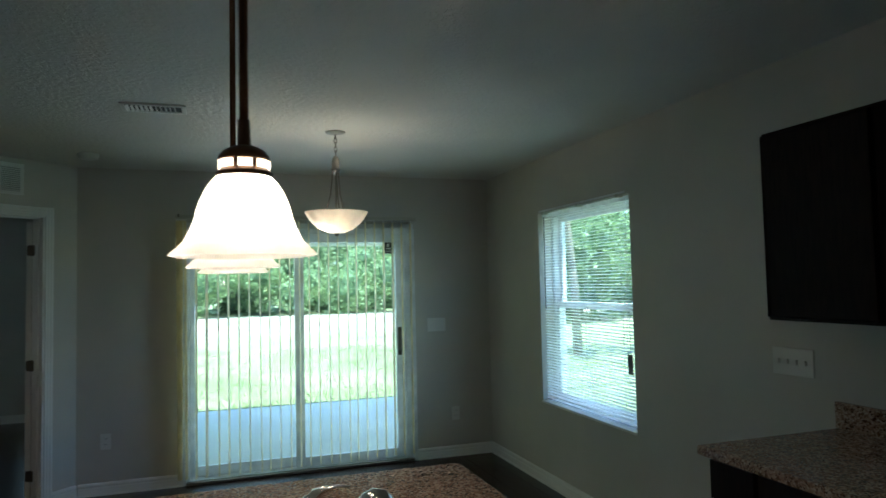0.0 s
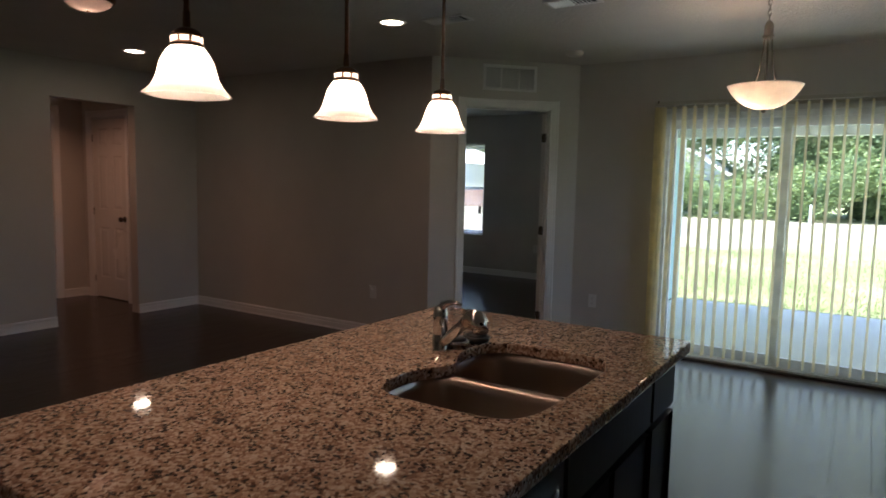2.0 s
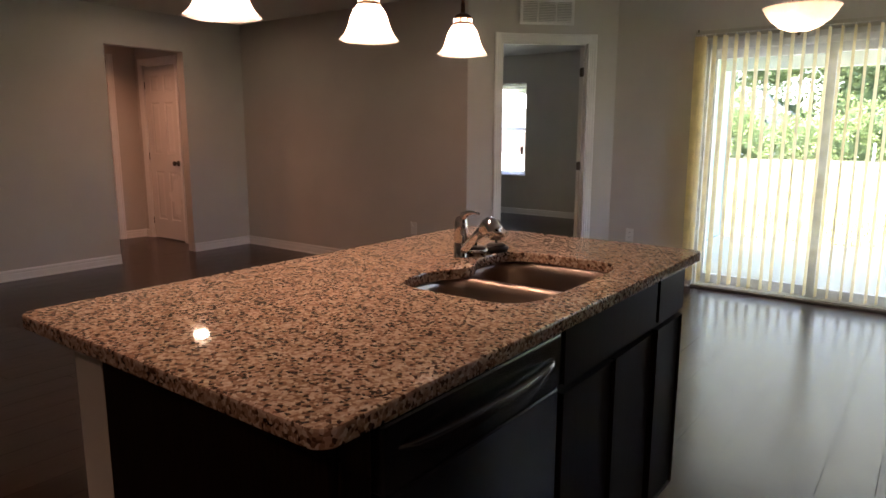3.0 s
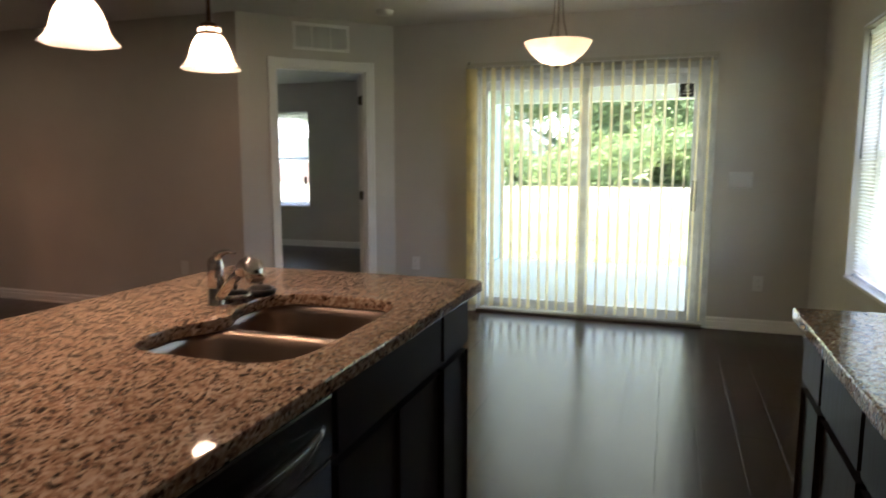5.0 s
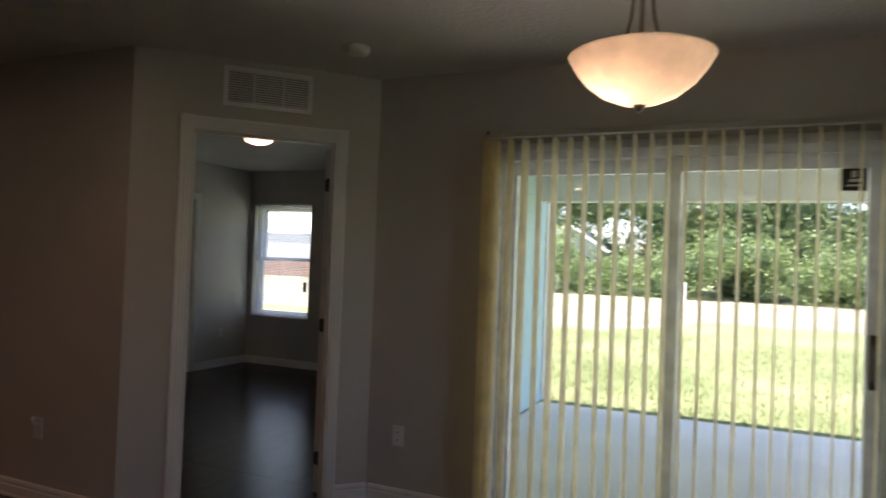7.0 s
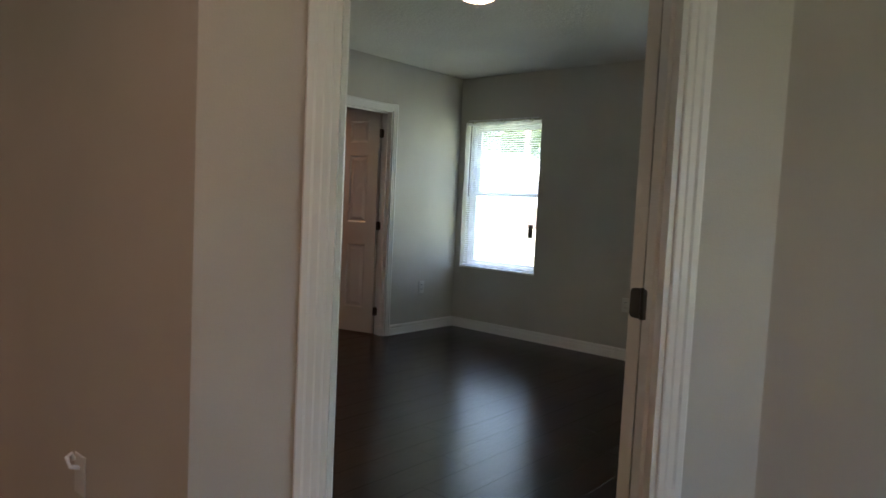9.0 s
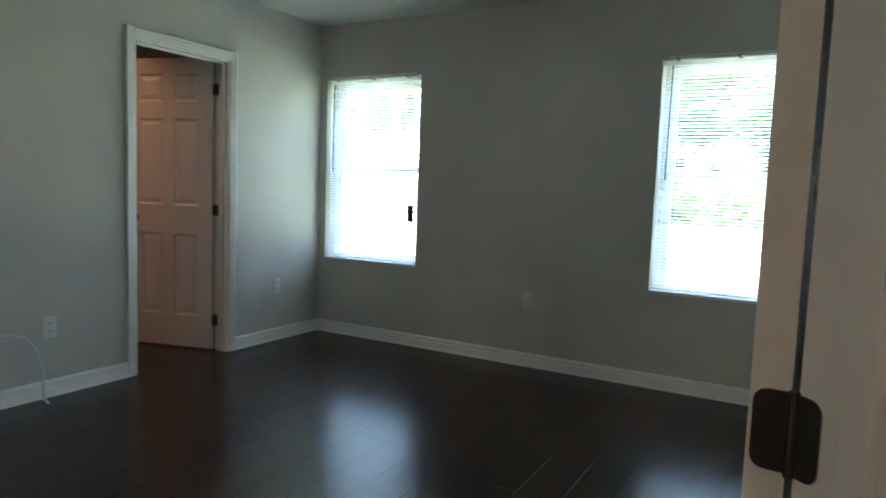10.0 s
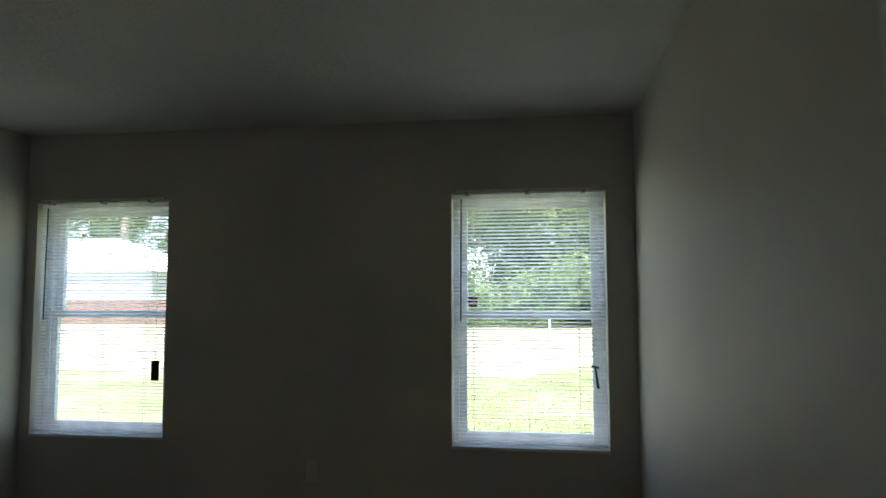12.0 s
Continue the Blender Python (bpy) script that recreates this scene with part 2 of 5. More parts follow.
M_ROOF = painted("pale_shingle_roof", (0.74, 0.73, 0.71), 0.9, 15, 0.02, 0.12)
M_PANE_FAR = material("far_window_glass", (0.06, 0.08, 0.09), 0.08)

# ---- builders ----


def finish(name, bm, mat, smooth=False):
    bmesh.ops.recalc_face_normals(bm, faces=bm.faces)
    me = bpy.data.meshes.new(name)
    bm.to_mesh(me)
    bm.free()
    me.materials.append(mat)
    if smooth:
        me.polygons.foreach_set("use_smooth", [True] * len(me.polygons))
    return me


def part(name, bm, mat, parent, label="", smooth=False):
    ob = new(name, finish(name, bm, mat, smooth))
    ob.parent = parent
    return tagged(ob, label)


def thing(name, m, label="", category="", group="", kind=""):
    ob = new(name)
    ob.empty_display_size = 0.1
    ob.matrix_world = m
    return tagged(ob, label, category, group, kind)


def setting(name, bm, mat, label, category):
    return tagged(new(name, finish(name, bm, mat)), label, category, "", "structure")


def box(bm, x0, x1, y0, y1, z0, z1, bevel=0.0):
    vs = [bm.verts.new((x, y, z)) for x in (x0, x1) for y in (y0, y1) for z in (z0, z1)]
    fs = [bm.faces.new([vs[i] for i in q]) for q in
          ((0, 1, 3, 2), (4, 6, 7, 5), (0, 4, 5, 1), (2, 3, 7, 6), (0, 2, 6, 4), (1, 5, 7, 3))]
    if bevel:
        es = list({e for f in fs for e in f.edges})
        bmesh.ops.bevel(bm, geom=es, offset=bevel, segments=2, profile=0.5, affect="EDGES")
    return bm


def boxed(x0, x1, y0, y1, z0, z1, bevel=0.0):
    return box(bmesh.new(), x0, x1, y0, y1, z0, z1, bevel)


def lathe(profile, n=32, bm=None, centre=(0, 0, 0), wave=None):
    """Turns (radius, z) pairs round the z axis; wave(angle, i) changes a radius."""
    bm = bm or bmesh.new()
    rings = []
    for i, (rad, z) in enumerate(profile):
        ring = []
        for k in range(n):
            a = 2 * math.pi * k / n
            q = rad * (wave(a, i) if wave else 1)
            ring.append(bm.verts.new((centre[0] + q * math.cos(a), centre[1] + q * math.sin(a), centre[2] + z)))
        rings.append(ring)
    for r0, r1 in zip(rings, rings[1:]):
        for k in range(n):
            bm.faces.new((r0[k], r0[(k + 1) % n], r1[(k + 1) % n], r1[k]))
    for ring, (rad, _) in ((rings[0], profile[0]), (rings[-1], profile[-1])):
        if 0 < rad < 0.012:
            bm.faces.new(ring)
    return bm


def tube(points, rad, n=10, bm=None):
    """A round rod along points; rad may be a list."""
    bm = bm or bmesh.new()
    pts = [Vector(p) for p in points]
    rads = rad if isinstance(rad, (list, tuple)) else [rad] * len(pts)
    rings = []
    for i, p in enumerate(pts):
        d = (pts[min(i + 1, len(pts) - 1)] - pts[max(i - 1, 0)]).normalized()
        side = d.cross(Vector((0, 0, 1)) if abs(d.z) < 0.9 else Vector((0, 1, 0))).normalized()
        up = side.cross(d)
        rings.append([bm.verts.new(p + rads[i] * (math.cos(2 * math.pi * k / n) * side + math.sin(2 * math.pi * k / n) * up)) for k in range(n)])
    for r0, r1 in zip(rings, rings[1:]):
        for k in range(n):
            bm.faces.new((r0[k], r0[(k + 1) % n], r1[(k + 1) % n], r1[k]))
    bm.faces.new(rings[0])
    bm.faces.new(rings[-1][::-1])
    return bm


def strip(profile, length, axis="x"):
    """A moulding: the closed profile (depth, height) run along an axis."""
    bm = bmesh.new()
    ends = []
    for s in (0, length):
        if axis == "x":
            ends.append([bm.verts.new((s, -d, h)) for d, h in profile])
        else:
            ends.append([bm.verts.new((h, -d, s)) for d, h in profile])
    n = len(profile)
    for k in range(n):
        bm.faces.new((ends[0][k], ends[0][(k + 1) % n], ends[1][(k + 1) % n], ends[1][k]))
    bm.faces.new(ends[0])
    bm.faces.new(ends[1][::-1])
    return bm


def wall_mesh(length, height, thick, holes):
    """A wall along x, its face at y=0, its body towards +y, with holes (s0, s1, z0, z1) through it."""
    xs = sorted({0, length, *[h[0] for h in holes], *[h[1] for h in holes]})
    zs = sorted({0, height, *[h[2] for h in holes], *[h[3] for h in holes]})

    def solid(i, k):
        if not (0 <= i < len(xs) - 1 and 0 <= k < len(zs) - 1):
            return False
        cx, cz = (xs[i] + xs[i + 1]) / 2, (zs[k] + zs[k + 1]) / 2
        return not any(a < cx < b and c < cz < d for a, b, c, d in holes)
    bm = bmesh.new()
    cache = {}

    def vert(x, y, z):
        key = (round(x, 5), y, round(z, 5))
        if key not in cache:
            cache[key] = bm.verts.new(key)
        return cache[key]
    for i in range(len(xs) - 1):
        for k in range(len(zs) - 1):
            if not solid(i, k):
                continue
            x0, x1, z0, z1 = xs[i], xs[i + 1], zs[k], zs[k + 1]
            bm.faces.new([vert(*c) for c in ((x0, 0, z0), (x1, 0, z0), (x1, 0, z1), (x0, 0, z1))])
            bm.faces.new([vert(*c) for c in ((x0, thick, z0), (x0, thick, z1), (x1, thick, z1), (x1, thick, z0))])
            for di, dk, quad in ((-1, 0, ((x0, 0, z0), (x0, 0, z1), (x0, thick, z1), (x0, thick, z0))),
                                 (1, 0, ((x1, 0, z0), (x1, thick, z0), (x1, thick, z1), (x1, 0, z1))),
                                 (0, -1, ((x0, 0, z0), (x0, thick, z0), (x1, thick, z0), (x1, 0, z0))),
                                 (0, 1, ((x0, 0, z1), (x1, 0, z1), (x1, thick, z1), (x0, thick, z1)))):
                if not solid(i + di, k + dk):
                    bm.faces.new([vert(*c) for c in quad])
    return bm


def wall(name, x, y, angle, length, thick, holes=(), height=2.44, mat=None, label="greige painted drywall wall"):
    ob = setting(name, wall_mesh(length, height, thick, list(holes)), mat or M_WALL, label, "wall")
    ob.matrix_world = pose(x, y, 0, 0, 0, angle)
    return ob


BASE = [(0, 0), (0.020, 0), (0.020, 0.010), (0.014, 0.015), (0.014, 0.058), (0.009, 0.061), (0.009, 0.068), (0.012, 0.071), (0.012, 0.080), (0.006, 0.092), (0, 0.094)]
CASING = [(0, 0), (0.010, 0), (0.012, 0.004), (0.012, 0.016), (0.015, 0.020), (0.015, 0.034), (0.019, 0.040), (0.019, 0.053), (0.015, 0.057), (0, 0.057)]


def baseboard(x, y, angle, length):
    ob = setting("baseboard", strip(BASE, length), M_TRIM, "white painted baseboard with a stepped top edge", "baseboard")
    ob.matrix_world = pose(x, y, 0.0, 0, 0, angle)
    return ob


def casing_set(parent, s0, s1, top, y=0.0, flip=False):
    """Door casing round an opening, on the face y (flip: on the far face)."""
    for side in (0, 1):
        prof = CASING if side else [(d, -h) for d, h in CASING]
        bm = strip(prof, top + 0.057, "z")
        for v in bm.verts:
            v.co.x += s1 - 0.004 if side else s0 + 0.004
            if flip:
                v.co.y = -v.co.y
            v.co.y += y
        part("casing", bm, M_TRIM, parent)
    bm = strip(CASING, s1 - s0)
    for v in bm.verts:
        v.co.x += s0
        v.co.z += top - 0.004
        if flip:
            v.co.y = -v.co.y
        v.co.y += y
    part("casing", bm, M_TRIM, parent)


def door_frame(name, x, y, angle, s0, s1, top, thick, label):
    f = thing(name, pose(x, y, 0, 0, 0, angle), label, "door frame", "", "structure")
    casing_set(f, s0, s1, top)
    casing_set(f, s0, s1, top, thick, True)
    part("jamb", boxed(s0 - 0.001, s0 + 0.018, -0.002, thick + 0.002, 0, top), M_TRIM, f)
    part("jamb", boxed(s1 - 0.018, s1 + 0.001, -0.002, thick + 0.002, 0, top), M_TRIM, f)
    part("head_jamb", boxed(s0 + 0.018, s1 - 0.018, -0.002, thick + 0.002, top - 0.018, top + 0.001), M_TRIM, f)
    mid = thick - 0.05
    part("stop", boxed(s0 + 0.018, s0 + 0.030, mid - 0.03, mid, 0, top - 0.018, 0.002), M_TRIM, f)
    part("stop", boxed(s1 - 0.030, s1 - 0.018, mid - 0.03, mid, 0, top - 0.018, 0.002), M_TRIM, f)
    part("stop", boxed(s0 + 0.030, s1 - 0.030, mid - 0.03, mid, top - 0.030, top - 0.018, 0.002), M_TRIM, f)
    return f


def panel_leaf(w, h=2.01, thick=0.035):
    """A six-panel door leaf from x=0 to w, y from 0 to thick."""
    bm = bmesh.new()
    sx, mx = 0.105 if w > 0.6 else 0.085, 0.095
    cols = [(sx, (w - mx) / 2), ((w + mx) / 2, w - sx)]
    rows = [(0.225, 0.80), (1.0, 1.60), (1.715, 1.905)]
    xs = sorted({0, w, *[c for p in cols for c in p]})
    zs = sorted({0, h, *[c for p in rows for c in p]})
    for face, s in ((0.0, 1), (thick, -1)):
        for i in range(len(xs) - 1):
            for k in range(len(zs) - 1):
                x0, x1, z0, z1 = xs[i], xs[i + 1], zs[k], zs[k + 1]
                if not ((x0, x1) in cols and (z0, z1) in rows):
                    bm.faces.new([bm.verts.new((a, face, b)) for a, b in ((x0, z0), (x1, z0), (x1, z1), (x0, z1))])
                    continue
                rings = []
                for inset, deep in ((0, 0), (0.012, 0.009), (0.022, 0.009), (0.048, 0.002)):
                    rings.append([bm.verts.new((a, face + s * deep, b)) for a, b in
                                  ((x0 + inset, z0 + inset), (x1 - inset, z0 + inset), (x1 - inset, z1 - inset), (x0 + inset, z1 - inset))])
                for r0, r1 in zip(rings, rings[1:]):
                    for q in range(4):
                        bm.faces.new((r0[q], r0[(q + 1) % 4], r1[(q + 1) % 4], r1[q]))
                bm.faces.new(rings[-1])
    for quad in (((0, 0, 0), (0, thick, 0), (0, thick, h), (0, 0, h)), ((w, 0, 0), (w, thick, 0), (w, thick, h), (w, 0, h)),
                 ((0, 0, 0), (w, 0, 0), (w, thick, 0), (0, thick, 0)), ((0, 0, h), (w, 0, h), (w, thick, h), (0, thick, h))):
        bm.faces.new([bm.verts.new(c) for c in quad])
    bmesh.ops.remove_doubles(bm, verts=bm.verts, dist=0.0005)
    return bm


def knob(parent, x, z, thick):
    for s, y in ((-1, 0.0), (1, thick)):
        prof = [(0.033, 0.0), (0.033, 0.004), (0.026, 0.008), (0.012, 0.010), (0.011, 0.030), (0.022, 0.036), (0.029, 0.046), (0.028, 0.058), (0.018, 0.066), (0.004, 0.068)]
        bm = lathe(prof, 24)
        bmesh.ops.rotate(bm, verts=bm.verts, cent=(0, 0, 0), matrix=Matrix.Rotation(radians(90 if s < 0 else -90), 3, "X"))
        bmesh.ops.translate(bm, verts=bm.verts, vec=(x, y, z))
        part("knob", bm, M_HINGE, parent, "satin bronze round door knob", True)


def hinge_leaf(bm, z, turn, start):
    """A thin plate with rounded far corners, from the pin outwards at an angle."""
    h, w, r = 0.038, 0.033, 0.012
    outline = [(start, -h), (w - r, -h)]
    outline += [(w - r + r * math.sin(radians(a)), -h + r - r * math.cos(radians(a))) for a in (30, 60, 90)]
    outline += [(w - r + r * math.cos(radians(a)), h - r + r * math.sin(radians(a))) for a in (0, 30, 60, 90)]
    outline += [(start, h)]
    c, s = math.cos(radians(turn)), math.sin(radians(turn))
    sides = []
    for t in (-0.0011, 0.0011):
        sides.append([bm.verts.new((-0.003 + u * c - t * s, -0.002 + u * s + t * c, z + v)) for u, v in outline])
    bm.faces.new(sides[0])
    bm.faces.new(sides[1][::-1])
    n = len(outline)
    for k in range(n):
        bm.faces.new((sides[0][k], sides[0][(k + 1) % n], sides[1][(k + 1) % n], sides[1][k]))


def panel_door(name, x, y, angle, w, hinges=True, jamb_leaf=None, label="", thick=0.035):
    """Leaf hinged at its local origin."""
    d = thing(name, pose(x, y, 0.012, 0, 0, angle), label, "door", "", "structure")
    part("leaf", panel_leaf(w), M_DOOR, d)
    knob(d, w - 0.07, 0.905, thick)
    if hinges:
        for z in (0.20, 0.976, 1.80):
            bm = tube([(-0.005, -0.004, z - 0.040), (-0.005, -0.004, z + 0.040)], 0.0055, 12)
            for k in (-0.024, -0.008, 0.008, 0.024):
                tube([(-0.005, -0.004, z + k - 0.0006), (-0.005, -0.004, z + k + 0.0006)], 0.0061, 12, bm)
            hinge_leaf(bm, z, 90, 0.004)
            if jamb_leaf is not None:
                hinge_leaf(bm, z, jamb_leaf - angle, 0.004)
            part("hinge", bm, M_HINGE, d, "dark satin metal hinge")
    return d

# ---- structure ----
H = 2.44
AX, AY = -1.785, 5.07          # corner of the living room wall and the slanted wall
ANG = 1.315                    # length of the slanted wall
DS0, DS1 = 0.285, 1.075        # bedroom doorway along the slanted wall
DTOP = 2.06
XR, YS = 2.455, 6.0             # window wall of the dining area, patio door wall
XL = -4.86                     # living room side wall
BX0, BX1, BY1 = -4.66, -1.00, 9.42
OP0, OP1 = 3.545, 4.355        # cased-less hall opening in the side wall
WZ0, WZ1 = 0.60, 2.02          # window opening of the dining area
BZ0, BZ1 = 0.598, 2.016        # window openings of the bedroom
W2X0, W2X1, W3X0, W3X1 = -4.590, -3.720, -2.007, -1.155
BD0, BD1, BDTOP = 7.750, 8.480, 2.01   # bathroom doorway
SL0, SL1 = -0.10, 1.73         # patio door opening
BACK = -3.2

wall("wall_north", -0.855, YS, 0, XR + 0.855, 0.20, [(SL0 + 0.855, SL1 + 0.855, 0, 2.0)])
wall("wall_east", XR, YS + 0.2, -90, YS + 0.2 - BACK, 0.20, [(YS + 0.2 - 4.985, YS + 0.2 - 3.80, WZ0, WZ1)])
wall("wall_slanted", AX, AY, 45, ANG, 0.115, [(DS0, DS1, 0, DTOP)])
wall("wall_living_north", XL, AY, 0, AX - XL, 0.115)
wall("wall_west", XL, BACK, 90, AY + 0.115 - BACK, 0.115, [(OP0 - BACK, OP1 - BACK, 0, 2.09)])
wall("wall_south", XR, BACK, 180, XR - XL, 0.15)
wall("wall_bedroom_north", BX0, BY1, 0, BX1 - BX0 + 0.20, 0.20,
     [(W2X0 - BX0, W2X1 - BX0, BZ0, BZ1), (W3X0 - BX0, W3X1 - BX0, BZ0, BZ1)])
wall("wall_bedroom_west", BX0, 5.185, 90, BY1 + 0.2 - 5.185, 0.115, [(BD0 - 5.185, BD1 - 5.185, 0, BDTOP)])
wall("wall_bedroom_east", BX1, BY1, -90, BY1 - 6.01, 0.20)
# hall behind the side wall
wall("wall_hall_north", -6.3, 4.62, 0, -XL - 0.115 - 5.035 + 1.265, 0.115, [(0.14, 0.85, 0, DTOP)])
wall("wall_hall_west", -6.3, 2.2, 90, 2.55, 0.115, [(1.35, 2.10, 0, DTOP + 0.04)])
wall("wall_hall_south", -5.035, 2.2, 180, 1.4, 0.1)
wall("wall_closet_north", -6.3, 5.5, 0, 1.3, 0.1)
wall("wall_far_room_west", -8.0, 2.2, 90, 3.4, 0.1)
wall("wall_far_room_north", -8.0, 5.6, 0, 1.7, 0.1)
wall("wall_far_room_south", -6.3, 2.2, 180, 1.7, 0.1)
# bathroom behind the bedroom side wall
wall("wall_bath_west", -6.8, 6.6, 90, 2.9, 0.1)
wall("wall_bath_south", -4.715, 6.6, 180, 2.085, 0.1)
wall("wall_bath_north", -6.8, 9.4, 0, 2.085, 0.1)
ceil = "off-white textured knockdown ceiling"
setting("ceiling", boxed(XL - 0.1, XR + 0.2, BACK - 0.1, YS + 0.1, H, H + 0.12), M_CEIL, ceil, "ceiling")
setting("ceiling_bedroom", boxed(BX0 - 0.1, BX1 + 0.1, YS + 0.1, BY1 + 0.2, H, H + 0.12), M_CEIL, ceil, "ceiling")
setting("ceiling_bath", boxed(-6.9, BX0 - 0.1, 6.5, 9.5, H, H + 0.12), M_CEIL, ceil, "ceiling")
setting("ceiling_hall", boxed(-8.1, XL - 0.1, 2.1, 5.7, H, H + 0.12), M_CEIL, ceil, "ceiling")
setting("subfloor", boxed(-8.1, XR + 0.1, BACK - 0.1, YS + 0.18, -0.10, -0.012), M_SLOT, "dark subfloor under the planks", "floor")
setting("subfloor_bedroom", boxed(-6.9, BX1 + 0.1, YS + 0.18, BY1 + 0.1, -0.10, -0.012), M_SLOT, "dark subfloor under the planks", "floor")

# baseboards
baseboard(-0.84, YS, 0, SL0 - 0.02 + 0.84)
baseboard(SL1 + 0.03, YS, 0, XR - SL1 - 0.03)
baseboard(XR, YS, -90, YS - 2.44)
baseboard(XL, AY, 0, AX - XL + 0.005)
baseboard(AX, AY, 45, DS0 - 0.053)
baseboard(AX + (DS1 + 0.053) * 0.7071, AY + (DS1 + 0.053) * 0.7071, 45, ANG - DS1 - 0.053)
baseboard(XL, BACK, 90, OP0 - BACK)
baseboard(XL, OP1, 90, AY - OP1)
baseboard(XL, OP1, 180, 0.115)
baseboard(XR, BACK, 180, XR - XL)
baseboard(BX0, BY1, 0, BX1 - BX0)
baseboard(BX0, 5.185, 90, BD0 - 0.053 - 5.185)
baseboard(BX0, BD1 + 0.053, 90, BY1 - BD1 - 0.053)
baseboard(BX1, BY1, -90, BY1 - 6.12)
baseboard(-1.85, 5.185, 180, 2.75)
baseboard(-6.3, 4.62, 0, 0.085)
baseboard(-6.3, 4.36, 90, 0.26)
baseboard(-5.40, 4.62, 0, 0.36)

# doorways and doors
door_frame("door_frame_1", AX, AY, 45, DS0, DS1, DTOP, 0.115, "white moulded casing round the bedroom doorway")
door_frame("door_frame_2", BX0, 5.185, 90, BD0 - 5.185, BD1 - 5.185, BDTOP, 0.115, "white moulded casing round the bathroom doorway")
door_frame("door_frame_3", -6.3, 4.62, 0, 0.14, 0.85, DTOP, 0.115, "white moulded casing round the closet door")
door_frame("door_frame_4", -6.3, 2.2, 90, 1.35, 2.10, DTOP + 0.04, 0.115, "white moulded casing round a hall doorway")
panel_door("door_1", -1.127, 5.908, 84, 0.745, jamb_leaf=-45, label="white six-panel bedroom door standing open against the wall")
panel_door("door_2", BX0 - 0.122, BD1 - 0.020, 196, 0.685, jamb_leaf=0, label="white six-panel bathroom door standing ajar")
d3 = panel_door("door_3", -6.14, 4.642, 0, 0.67, label="closed white six-panel closet door in the hall")
panel_door("door_4", -6.40, 3.575, 168, 0.70, label="white six-panel door open into a dark room")

# ---- windows ----


def window(name, x, y, angle, w, z0, z1, wall_t, sticker=False):
    """A single-hung vinyl window; local x along the wall, y out through it, at the opening's corner."""
    f = thing(name, pose(x, y, 0, 0, 0, angle), "white vinyl single-hung window with two sashes", "window", "", "structure")
    y0, y1 = wall_t - 0.09, wall_t - 0.005
    zm = (z0 + z1) / 2 + 0.02
    for kind, c in (("jamb", (0, 0.03, z0, z1)), ("jamb", (w - 0.03, w, z0, z1)), ("frame_sill", (0.03, w - 0.03, z0, z0 + 0.03)), ("frame_head", (0.03, w - 0.03, z1 - 0.03, z1))):
        part(kind, boxed(c[0], c[1], y0, y1, c[2], c[3], 0.003), M_VINYL, f)
    for kind, a, b, d in (("upper_sash", zm - 0.02, z1 - 0.03, 0.045), ("lower_sash", z0 + 0.03, zm + 0.02, 0.005)):
        bm = bmesh.new()
        for c in ((0.03, 0.075, a, b), (w - 0.075, w - 0.03, a, b), (0.075, w - 0.075, a, a + 0.045), (0.075, w - 0.075, b - 0.04, b)):
            box(bm, c[0], c[1], y0 + d, y0 + d + 0.032, c[2], c[3], 0.004)
        s = part(kind, bm, M_VINYL, f)
        pane = part("pane", boxed(0.07, w - 0.07, y0 + d + 0.014, y0 + d + 0.018, a + 0.04, b - 0.035), M_GLASS, s, "clear window glass")
        pane.visible_shadow = False
    part("sash_lock", boxed(w / 2 - 0.03, w / 2 + 0.03, y0 - 0.012, y0 + 0.006, zm + 0.018, zm + 0.032, 0.004), M_VINYL, f)
    part("window_sill", boxed(-0.0, w, -0.012, y0, z0, z0 + 0.018, 0.003), M_TRIM, f, "white sill")
    if sticker:
        bm = bmesh.new()
        pts = [(-0.026, 0.03), (0.026, 0.03), (0.028, -0.005), (0.018, -0.026), (0, -0.034), (-0.018, -0.026), (-0.028, -0.005)]
        bm.faces.new([bm.verts.new((0.105 + px, y0 + 0.055, zm + 0.075 + pz)) for px, pz in pts])
        bmesh.ops.solidify(bm, geom=list(bm.faces), thickness=0.001)
        st = part("sticker", bm, M_RED, f, "red shield-shaped alarm sticker")
        for zz in (0.087, 0.068):
            part("sticker_bar", boxed(0.085, 0.125, y0 + 0.052, y0 + 0.0535, zm + zz - 0.004, zm + zz + 0.004), M_WHITE, st, "white bar of print")
    return f


def slat_mesh(w):
    """A thin curved horizontal slat along x, 25 mm deep."""
    bm = bmesh.new()
    rows = []
    for y, z in ((-0.0125, -0.0018), (-0.006, 0.0), (0.0, 0.0008), (0.006, 0.0), (0.0125, -0.0018)):
        rows.append([bm.verts.new((x, y, z)) for x in (0, w)])
    for a, b in zip(rows, rows[1:]):
        bm.faces.new((a[0], a[1], b[1], b[0]))
    return finish("slat", bm, M_BLIND, True)


